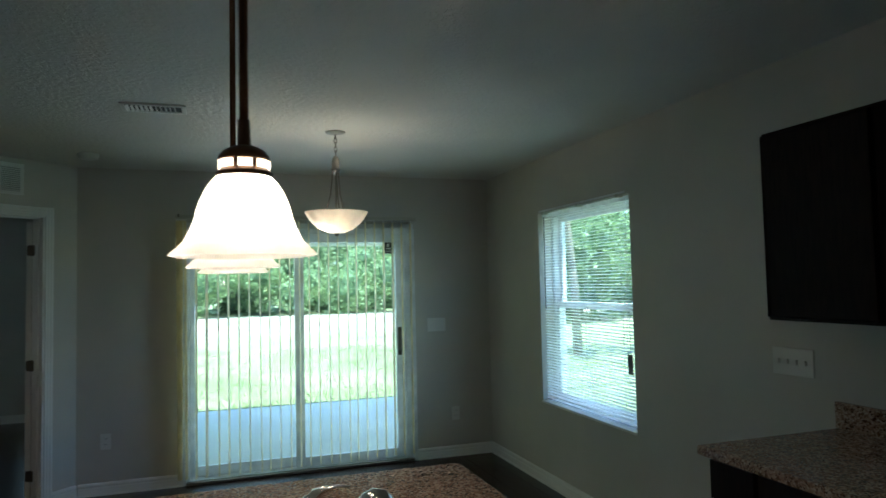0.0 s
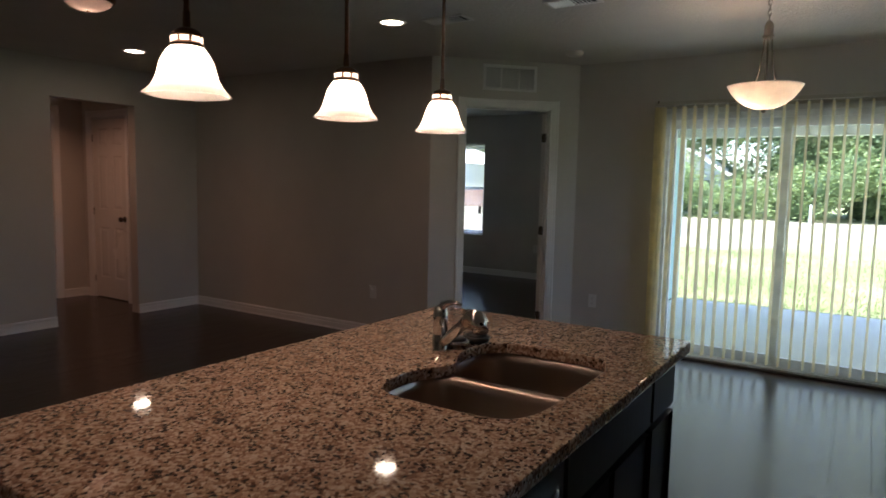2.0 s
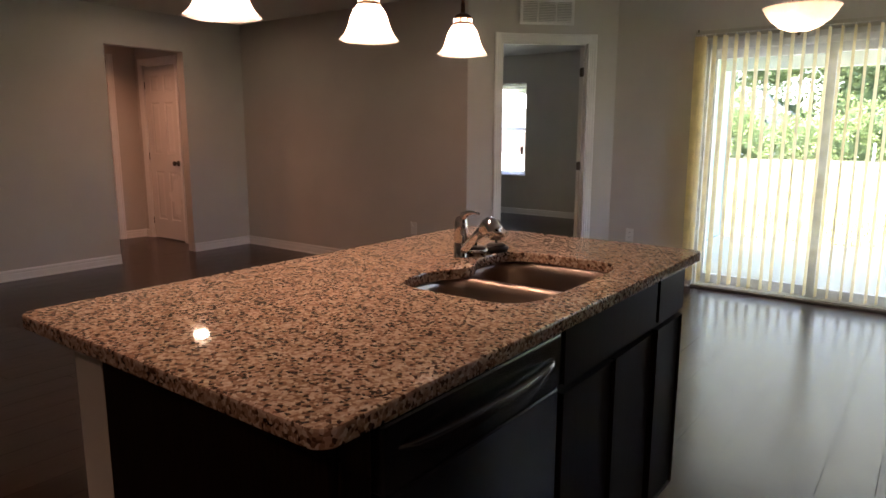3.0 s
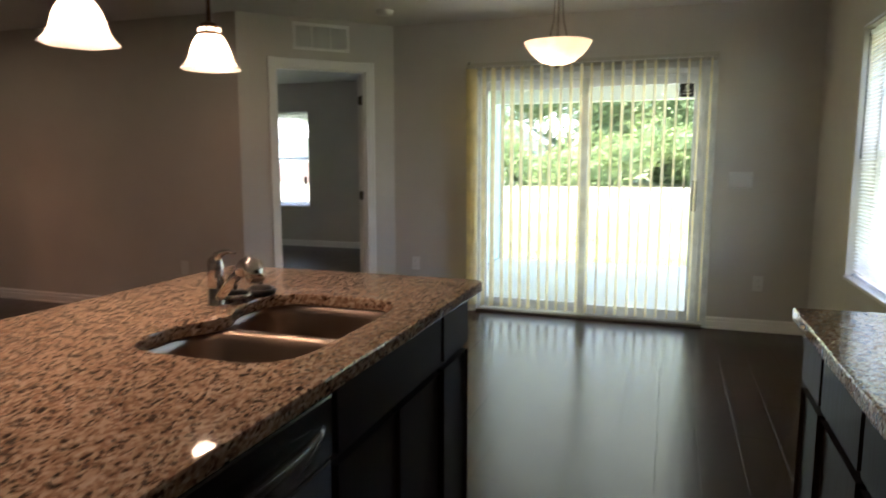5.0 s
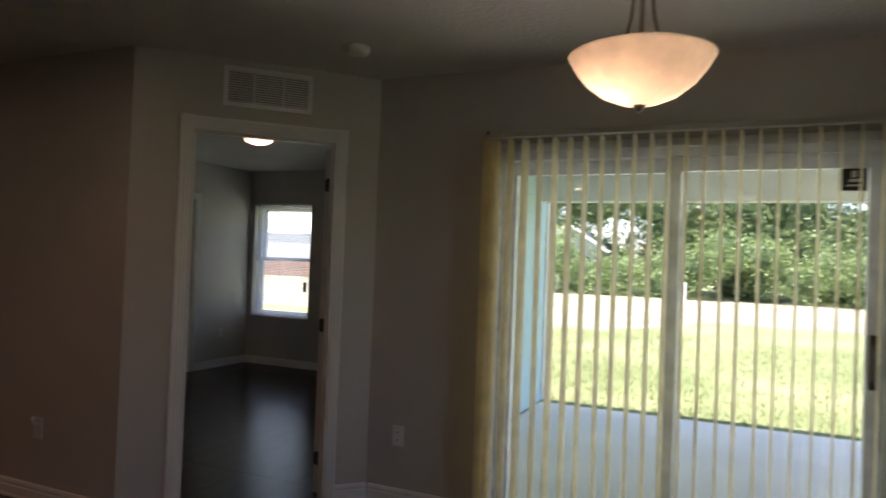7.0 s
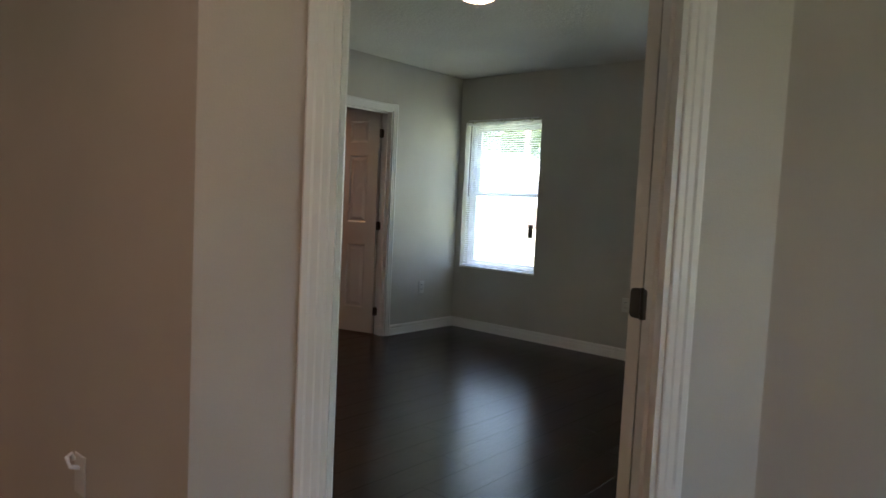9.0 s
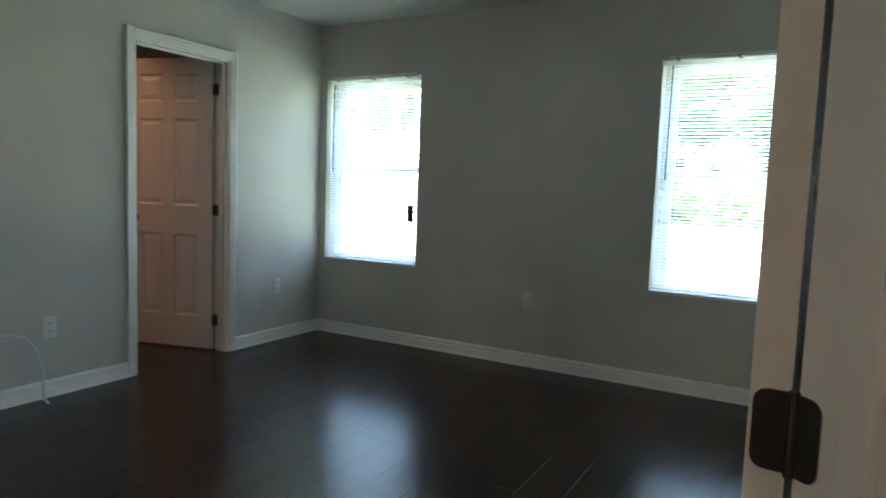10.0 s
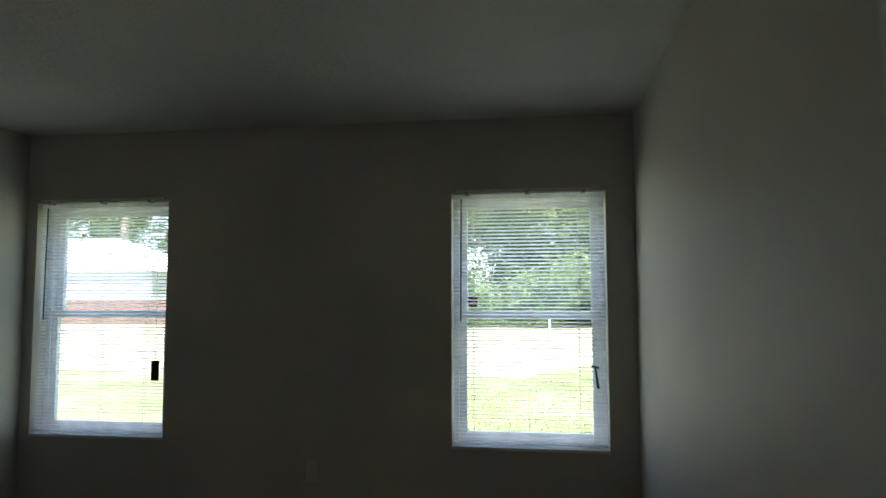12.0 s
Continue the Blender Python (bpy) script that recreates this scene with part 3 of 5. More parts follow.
def mini_blind(x, y, angle, w, z0, z1, tag_kind, tilt, wand_left=True):
    b = thing("mini_blind", pose(x, y, 0, 0, 0, angle), "white metal mini blind, lowered with open slats", "blind", "mini blinds in the windows")
    yc = 0.045
    rail = bmesh.new()
    box(rail, 0.004, w - 0.004, yc - 0.014, yc + 0.014, z1 - 0.032, z1 - 0.003, 0.002)
    part("headrail", rail, M_BLIND, b)
    part("bottom_rail", boxed(0.004, w - 0.004, yc - 0.012, yc + 0.012, z0 + 0.022, z0 + 0.034, 0.003), M_BLIND, b)
    for q in (0.09, w / 2, w - 0.12):
        part("bracket", boxed(q - 0.012, q + 0.012, -0.012, yc - 0.012, z1 - 0.012, z1 + 0.008, 0.002), M_RAIL, b, "small grey clip")
    part("valance", boxed(0.03, w - 0.03, -0.010, -0.006, z1 + 0.006, z1 + 0.018), M_BLIND, b)
    me = slat_mesh(w - 0.012)
    n = int((z1 - z0 - 0.075) / 0.0205)
    for i in range(n):
        s = new("slat", me)
        s.parent = b
        s.matrix_basis = pose(0.006, yc, z1 - 0.045 - i * 0.0205, tilt + random.uniform(-2.0, 2.0), random.uniform(-0.12, 0.12), 0)
    for q in (0.12, w / 2, w - 0.15):
        for dy in (-0.0125, 0.0125):
            part("ladder_cord", boxed(q - 0.0008, q + 0.0008, yc + dy - 0.0008, yc + dy + 0.0008, z0 + 0.03, z1 - 0.03), M_WHITE, b)
    part("tilt_wand", tube([(0.055, yc - 0.025, z1 - 0.03), (0.05, yc - 0.026, z1 - 0.72)], 0.004, 8), M_DARKPLASTIC, b, "thin dark tilt wand")
    zt = z0 + 0.46
    part("pull_cord", tube([(w - 0.075, yc - 0.022, z1 - 0.03), (w - 0.07, yc - 0.024, zt)], 0.0014, 6), M_WHITE, b)
    if tag_kind == "tag":
        part("warning_tag", boxed(w - 0.095, w - 0.045, yc - 0.028, yc - 0.025, zt - 0.12, zt, 0.001), M_DARKPLASTIC, b, "dark printed warning tag on the cord")
    else:
        tg = bmesh.new()
        tube([(w - 0.09, yc - 0.026, zt), (w - 0.05, yc - 0.026, zt - 0.01)], 0.006, 8, tg)
        tube([(w - 0.07, yc - 0.026, zt), (w - 0.055, yc - 0.026, zt - 0.12)], [0.005, 0.008], 8, tg)
        part("cord_tassel", tg, M_DARKPLASTIC, b, "dark cord tassel")
    return b


window("window_1", XR, 4.985, -90, 1.185, WZ0, WZ1, 0.20)
mini_blind(XR, 4.985, -90, 1.185, WZ0, WZ1, "tag", 11)
window("window_2", W2X0, BY1, 0, W2X1 - W2X0, BZ0, BZ1, 0.20)
mini_blind(W2X0, BY1, 0, W2X1 - W2X0, BZ0, BZ1, "tag", -15)
window("window_3", W3X0, BY1, 0, W3X1 - W3X0, BZ0, BZ1, 0.20, True)
mini_blind(W3X0, BY1, 0, W3X1 - W3X0, BZ0, BZ1, "tassel", -15)

# ---- sliding patio door with vertical blind ----


def patio_door():
    f = thing("door_patio", pose(SL0, YS, 0), "white vinyl two-panel sliding glass patio door, closed", "sliding door", "", "structure")
    w, top = SL1 - SL0, 2.0
    for kind, c in (("jamb", (0, 0.028, 0, top)), ("jamb", (w - 0.055, w, 0, top)), ("frame_head", (0.028, w - 0.055, top - 0.055, top)), ("frame_sill", (0.028, w - 0.055, 0.022, 0.03))):
        part(kind, boxed(c[0], c[1], 0.015, 0.15, c[2], c[3], 0.003), M_VINYL, f)
    for c in ((-0.02, w + 0.02, top - 0.012, top + 0.03), (-0.03, 0.006, 0, top - 0.012), (w - 0.006, w + 0.03, 0, top - 0.012)):
        part("trim_strip", boxed(c[0], c[1], -0.012, 0.014, c[2], c[3], 0.003), M_VINYL, f)
    mid = 0.88
    for kind, a, b, d in (("fixed_panel", 0.028, mid + 0.04, 0.10), ("sliding_panel", mid - 0.04, w - 0.055, 0.045)):
        bm = bmesh.new()
        sw = 0.075
        sl = 0.036 if kind == "fixed_panel" else sw
        for c in ((a, a + sl, 0.03, top - 0.055), (b - sw, b, 0.03, top - 0.055), (a + sl, b - sw, top - 0.055 - 0.07, top - 0.055), (a + sl, b - sw, 0.03, 0.11)):
            box(bm, c[0], c[1], d, d + 0.035, c[2], c[3], 0.004)
        p = part(kind, bm, M_VINYL, f)
        pane = part("pane", boxed(a + sl - 0.008, b - sw + 0.008, d + 0.015, d + 0.020, 0.10, top - 0.12), M_GLASS, p, "clear door glass")
        pane.visible_shadow = False
        if kind == "sliding_panel":
            hb = tube([(b - 0.045, d, 0.93), (b - 0.045, d - 0.03, 0.95), (b - 0.045, d - 0.035, 1.02), (b - 0.045, d - 0.03, 1.09), (b - 0.045, d, 1.11)], 0.009, 8)
            box(hb, b - 0.062, b - 0.028, d - 0.006, d, 0.90, 1.14, 0.003)
            part("door_handle", hb, M_HINGE, p, "dark curved pull handle")
            st = part("sticker", boxed(b - sw - 0.108, b - sw - 0.006, d + 0.010, d + 0.012, 1.775, 1.880), M_DARKPLASTIC, p, "black square glass sticker with pale print")
            for z0, z1, x0, x1 in ((1.835, 1.865, 0.040, 0.060), (1.815, 1.828, 0.030, 0.075), (1.795, 1.803, 0.02, 0.085)):
                part("sticker_bar", boxed(b - sw - 0.108 + x0, b - sw - 0.108 + x1, d + 0.0085, d + 0.0095, z0, z1), M_WHITE, st, "pale bar of print")
    part("threshold", boxed(0, w, -0.02, 0.16, 0, 0.022, 0.004), M_NICKEL, f, "metal door threshold")


patio_door()


def vertical_slat():
    bm = bmesh.new()
    rows = []
    for i in range(7):
        u = -1 + i / 3
        rows.append([bm.verts.new((0.009 * (1 - u * u), 0.0445 * u, z)) for z in (0, -1.964)])
    for a, b in zip(rows, rows[1:]):
        bm.faces.new((a[0], a[1], b[1], b[0]))
    return finish("slat", bm, M_SLAT, True)


def vertical_blind():
    b = thing("vertical_blind", pose(0, YS - 0.075, 0), "cream vinyl vertical blind hanging over the patio door, slats turned open", "blind")
    part("headrail", boxed(-0.17, 1.755, -0.022, 0.024, 2.052, 2.080, 0.003), M_RAIL, b)
    part("valance_clip", boxed(-0.150, -0.138, -0.028, -0.022, 2.066, 2.088, 0.002), M_HINGE, b)
    me = vertical_slat()
    xs = [-0.158, -0.142, -0.124] + [-0.10 + 0.0785 * i for i in range(24)]
    turns = [-6, -9, -4, -8, -6, -11] + [random.uniform(-9, -3) for _ in range(21)]
    for x, a in zip(xs, turns):
        s = new("slat", me)
        s.parent = b
        s.matrix_basis = pose(x, 0, 2.036, random.uniform(-0.25, 0.25), random.uniform(-0.3, 0.3), a)
        st = part("hanger", boxed(x - 0.003, x + 0.003, -0.006, 0.006, 2.029, 2.050), M_WHITE, b)
    part("tilt_wand", tube([(1.66, -0.03, 2.03), (1.69, -0.035, 0.75)], 0.004, 8), M_WHITE, b)


vertical_blind()

# ---- kitchen island ----
IX0, IX1, IY0, IY1 = -0.036, 0.914, 0.884, 2.577
CT = 0.912


def rounded(x0, x1, y0, y1, r, n=8):
    pts = []
    for cx, cy, a0 in ((x1 - r, y0 + r, -90), (x1 - r, y1 - r, 0), (x0 + r, y1 - r, 90), (x0 + r, y0 + r, 180)):
        for i in range(n + 1):
            a = radians(a0 + 90 * i / n)
            pts.append((cx + r * math.cos(a), cy + r * math.sin(a)))
    return pts


def sink_outline(n=72):
    """The cut-out round both bowls, drawn in at the faucet."""
    pts = []
    cx, cy = 0.604, 1.886
    for k in range(n):
        a = 2 * math.pi * k / n
        c, s = math.cos(a), math.sin(a)
        e = 5.0
        r = (abs(c / 0.203) ** e + abs(s / 0.302) ** e) ** (-1 / e)
        x, y = cx + r * c, cy + r * s
        if c < 0:
            x += 0.055 * math.exp(-((y - cy) / 0.085) ** 2)
        pts.append((x, y))
    return pts


def granite_top(name, outer, hole, z, thick, label):
    bm = bmesh.new()
    es = []
    for loop in ([outer, hole] if hole else [outer]):
        vs = [bm.verts.new((x, y, z)) for x, y in loop]
        es += [bm.edges.new((vs[i], vs[(i + 1) % len(vs)])) for i in range(len(vs))]
    bmesh.ops.triangle_fill(bm, use_beauty=True, use_dissolve=False, edges=es)
    r = bmesh.ops.extrude_face_region(bm, geom=list(bm.faces))
    bmesh.ops.translate(bm, verts=[v for v in r["geom"] if isinstance(v, bmesh.types.BMVert)], vec=(0, 0, -thick))
    bmesh.ops.recalc_face_normals(bm, faces=bm.faces)
    rim = [e for e in bm.edges if len(e.link_faces) == 2 and e.calc_face_angle(0) > 1.2 and abs(e.verts[0].co.z - e.verts[1].co.z) < 1e-5]
    bmesh.ops.bevel(bm, geom=rim, offset=0.005, segments=2, profile=0.6, affect="EDGES")
    return tagged(new(name, finish(name, bm, M_GRANITE)), label, "countertop")


granite_top("island_countertop", rounded(IX0, IX1, IY0, IY1, 0.035), sink_outline(), CT, 0.032,
            "polished speckled brown granite island top with sink cut-out")


def bowl_mesh(x0, x1, y0, y1, z, depth):
    """An open pressed-steel bowl with rounded corners and floor."""
    bm = bmesh.new()
    rings = []
    for inset, drop, r in ((-0.014, 0, 0.085), (-0.003, 0.001, 0.078), (0.001, 0.005, 0.075), (0.003, 0.03, 0.075), (0.007, 0.10, 0.072), (0.010, depth - 0.045, 0.07), (0.014, depth - 0.026, 0.068),
                           (0.022, depth - 0.012, 0.064), (0.036, depth - 0.003, 0.06), (0.055, depth, 0.05), (0.10, depth + 0.001, 0.03)):
        rings.append([bm.verts.new((x, y, z - drop)) for x, y in rounded(x0 + inset, x1 - inset, y0 + inset, y1 - inset, r)])
    for a, b in zip(rings, rings[1:]):
        for k in range(len(a)):
            bm.faces.new((a[k], a[(k + 1) % len(a)], b[(k + 1) % len(a)], b[k]))
    bm.faces.new(rings[-1])
    return bm


def sink():
    s = thing("kitchen_sink", pose(0.604, 1.886, CT - 0.033), "undermount double-bowl brushed stainless steel sink in the island", "sink")
    for y0, y1 in ((-0.312, -0.014), (0.014, 0.312)):
        bowl = part("bowl", bowl_mesh(-0.206, 0.212, y0, y1, 0, 0.19), M_STEEL, s, "", True)
        part("drain", lathe([(0.042, -0.186), (0.036, -0.184), (0.030, -0.188), (0.008, -0.189)], 24, None, (0, (y0 + y1) / 2, 0)), M_CHROME, bowl, "round chrome drain")


sink()


def faucet():
    f = thing("faucet", pose(0.345, 1.992, CT, 0, 0, -20), "polished chrome single-lever pull-out kitchen faucet", "faucet")
    part("base", lathe([(0.0225, 0), (0.0225, 0.003), (0.0215, 0.005), (0.021, 0.044), (0.0203, 0.045), (0.0203, 0.047), (0.021, 0.048), (0.0205, 0.10), (0.0195, 0.114), (0.015, 0.124), (0.006, 0.129)], 28), M_CHROME, f, "", True)
    part("spout", tube([(0.004, 0, 0.016), (0.03, 0, 0.036), (0.08, 0, 0.074), (0.118, 0, 0.102)], [0.0135, 0.014, 0.0145, 0.015], 18), M_CHROME, f, "", True)
    head = tube([(0.112, 0, 0.0975), (0.119, 0, 0.102), (0.133, 0, 0.112), (0.148, 0, 0.118), (0.163, 0, 0.115), (0.173, 0, 0.105), (0.176, 0, 0.092), (0.176, 0, 0.082)],
                [0.0160, 0.0190, 0.0225, 0.0245, 0.0255, 0.0255, 0.0240, 0.0200], 24)
    part("spray_head", head, M_CHROME, f, "", True)
    part("aerator", tube([(0.176, 0, 0.085), (0.176, 0, 0.079)], 0.016, 16), M_RUBBER, f, "dark aerator")
    lev = tube([(0.0, 0, 0.100), (0.003, 0, 0.118), (0.014, 0, 0.131), (0.036, 0, 0.141), (0.064, 0, 0.146), (0.094, 0, 0.145)], [0.0195, 0.0175, 0.0130, 0.0085, 0.0060, 0.0040], 16)
    part("lever", lev, M_CHROME, f, "", True)


faucet()


def strainer(x, y, flip):
    s = thing("sink_strainer", pose(x, y, CT), "chrome and black basket strainer lying on the granite", "sink strainer", "sink strainers")
    part("cup", lathe([(0.030, 0), (0.040, 0.006), (0.042, 0.016), (0.038, 0.020), (0.030, 0.018)], 24), M_CHROME if not flip else M_RUBBER, s, "", True)
    part("stopper", lathe([(0.030, 0.016), (0.032, 0.022), (0.024, 0.028), (0.010, 0.029)], 24), M_RUBBER, s, "black rubber stopper", True)
    part("post", lathe([(0.004, 0.028), (0.004, 0.046), (0.008, 0.048), (0.008, 0.054), (0.003, 0.056)], 12), M_RUBBER, s)


strainer(0.359, 2.055, False)
strainer(0.381, 2.140, True)


def panel_front(parent, name, x0, x1, z0, z1, y, recess=True, label=""):
    """A cabinet front, facing -y, with a recessed centre panel."""
    bm = bmesh.new()
    t = 0.019
    box(bm, x0, x1, y - t, y, z0, z1)
    if recess:
        face = min(bm.faces, key=lambda f: f.calc_center_median().y)
        w = 0.055
        bmesh.ops.inset_region(bm, faces=[face], thickness=w)
        bmesh.ops.inset_region(bm, faces=[face], thickness=0.008, depth=-0.009)
    es = [e for e in bm.edges if e.is_manifold and e.calc_face_angle(0) > 1.4 and all(abs(v.co.y - (y - t)) < 1e-4 for v in e.verts)]
    bmesh.ops.bevel(bm, geom=es, offset=0.003, segments=2, profile=0.5, affect="EDGES")
    return part(name, bm, M_CAB, parent, label)


def base_unit(m, w, depth, doors, label, drawer=True, sink_base=False):
    """A base cabinet; local x along its front, y into it, z from the floor."""
    c = thing("base_cabinet", m, label, "cabinet", "base cabinets")
    if sink_base:
        part("body", boxed(0.0, w, 0.02, depth, 0.10, 0.64), M_CAB, c)
        part("front_frame", boxed(0.0, w, 0, 0.0198, 0.10, 0.874), M_CAB, c)
    else:
        part("body", boxed(0.0, w, 0, depth, 0.10, 0.874), M_CAB, c)
    part("toe_kick", boxed(0.0, w, 0.065, depth, 0, 0.10), M_CAB, c)
    zt = 0.710 if drawer else 0.86
    if drawer:
        panel_front(c, "drawer", 0.012, w - 0.012, 0.733, 0.866, 0, False)
    dw = (w - 0.024 - 0.006 * (doors - 1)) / doors
    for i in range(doors):
        x0 = 0.012 + i * (dw + 0.006)
        panel_front(c, "door", x0, x0 + dw, 0.115, zt, 0)
    return c


def dishwasher(m):
    d = thing("dishwasher", m, "black dishwasher built into the island with a bar handle", "dishwasher")
    part("body", boxed(0.004, 0.598, 0.03, 0.56, 0.10, 0.64), M_SLOT, d)
    part("door_panel", boxed(0.006, 0.594, -0.018, 0.03, 0.115, 0.735, 0.006), M_DISHWASHER, d)
    part("control_panel", boxed(0.006, 0.594, -0.022, 0.03, 0.74, 0.862, 0.006), M_DISHWASHER, d)
    hb = bmesh.new()
    cols = []
    for i in range(17):
        u = i / 8 - 1
        c = 1 - u * u
        zb, out = 0.806 - 0.040 * c, 0.024 + 0.030 * c ** 0.5
        cols.append([hb.verts.new((0.30 + 0.26 * u, -y, z)) for y, z in
                     ((0.020, 0.818), (out - 0.004, 0.815), (out, 0.809), (out, zb + 0.004), (out - 0.005, zb), (0.020, zb + 0.003))])
    for p, q in zip(cols, cols[1:]):
        for k in range(6):
            hb.faces.new((p[k], p[(k + 1) % 6], q[(k + 1) % 6], q[k]))
    hb.faces.new(cols[0])
    hb.faces.new(cols[-1][::-1])
    part("handle", hb, M_DISHWASHER, d, "black crescent-shaped pull lip", True)
    part("kick_plate", boxed(0.006, 0.594, 0.05, 0.07, 0.0, 0.11), M_DISHWASHER, d)


FX = 0.867                      # cabinet fronts of the island
KX, EY, NY = 0.104, 0.935, 2.499   # knee wall, island ends
setting("island_knee_wall", boxed(KX, KX + 0.115, EY, NY, 0, 0.88), M_WALL, "greige drywall knee wall carrying the island top", "wall")
baseboard(KX, NY, -90, NY - EY)
baseboard(KX, EY, 0, 0.115)
ep = thing("end_panel", pose(KX + 0.115, EY, 0), "dark espresso island end panel", "cabinet")
part("panel", boxed(0.001, FX - KX - 0.115, 0, 0.018, 0, 0.879, 0.002), M_CAB, ep)
dishwasher(pose(FX, 1.022, 0, 0, 0, 90))
fl = thing("filler_panel", pose(FX, 0.954, 0, 0, 0, 90), "narrow dark espresso filler beside the dishwasher", "cabinet")
part("panel", boxed(0.001, 0.066, -0.004, 0.55, 0.0, 0.876, 0.002), M_CAB, fl)
base_unit(pose(FX, 1.627, 0, 0, 0, 90), 0.618, 0.622, 2, "dark espresso sink base cabinet with two doors", True, True)
base_unit(pose(FX, 2.247, 0, 0, 0, 90), 0.252, 0.622, 1, "narrow dark espresso island cabinet with a drawer and a door")

# ---- wall cabinets and counter by the window ----
CF = 1.80                       # fronts of the counter's cabinets
for i, (y, w) in enumerate(((2.43, 0.225), (2.203, 0.335), (1.866, 0.46), (1.404, 0.46))):
    base_unit(pose(CF + 0.02, y, 0, 0, 0, -90), w, XR - CF - 0.02 - 0.002, 1, "dark espresso base cabinet with a drawer and a door")
granite_top("wall_countertop", [(1.775, 0.66), (XR - 0.003, 0.66), (XR - 0.003, 2.45), (1.775, 2.45)], None, CT, 0.034,
            "polished speckled granite counter along the window wall")
bs = tagged(new("backsplash", finish("backsplash", boxed(XR - 0.024, XR - 0.003, 0.66, 2.45, CT + 0.001, CT + 0.102, 0.002), M_GRANITE)),
            "low speckled granite backsplash on the counter", "backsplash")


def wall_unit(y, w):
    c = thing("wall_cabinet", pose(XR - 0.332, y, 1.345, 0, 0, -90), "dark espresso wall cabinet with a recessed-panel door", "cabinet", "wall cabinets")
    part("body", boxed(0, w, 0, 0.330, 0, 0.705), M_CAB, c)
    panel_front(c, "door", 0.01, w - 0.01, 0.012, 0.693, 0)


for i in range(3):
    wall_unit(2.440 - i * 0.462, 0.46)

# ---- lamps ----


def pendant(x, y):
    p = thing("pendant_lamp", pose(x, y, 1.549), "lit frosted bell-glass pendant lamp on a bronze rod", "pendant lamp", "pendant lamps over the island")

    def wavy(a, i):
        return 1 + (0.035 * math.cos(6 * a) if i in (0, 1, 18, 19) else 0.012 * math.cos(6 * a) if i in (2, 17) else 0)
    outer = [(0.084, 0.0), (0.0825, 0.003), (0.077, 0.009), (0.0695, 0.0175), (0.062, 0.031), (0.0565, 0.046), (0.0525, 0.062), (0.046, 0.077), (0.039, 0.088), (0.029, 0.099)]
    prof = outer + [(r - 0.004, z - 0.001) for r, z in outer[::-1]]
    part("shade", lathe(prof, 48, None, (0, 0, 0), wavy), M_SHADE, p, "white frosted bell glass", True)
    part("cap", lathe([(0.033, 0.095), (0.034, 0.099), (0.031, 0.102), (0.0285, 0.103), (0.0285, 0.115), (0.031, 0.116), (0.030, 0.120), (0.024, 0.127), (0.014, 0.132), (0.008, 0.134), (0.007, 0.165)], 28), M_BRONZE, p, "bronze cap", True)
    for k in range(8):
        a = 2 * math.pi * k / 8
        bm = boxed(0.0270, 0.0300, -0.0080, 0.0080, 0.1045, 0.1140)
        bmesh.ops.rotate(bm, verts=bm.verts, cent=(0, 0, 0), matrix=Matrix.Rotation(a, 3, "Z"))
        part("cap_light_slot", bm, M_SLOTGLOW, p, "lit slot in the cap")
    part("rod", tube([(0, 0, 0.155), (0, 0, 0.880)], 0.0055, 12), M_BRONZE, p, "", True)
    part("canopy", lathe([(0.060, 0.8905), (0.058, 0.880), (0.030, 0.869), (0.008, 0.863)], 32), M_BRONZE, p, "", True)
    part("bulb", lathe([(0.004, 0.018), (0.016, 0.022), (0.022, 0.034), (0.020, 0.048), (0.012, 0.062), (0.010, 0.085)], 20), M_BULB, p, "", True).visible_shadow = False
    return p


for x, y in PENDANTS:
    pendant(x, y)


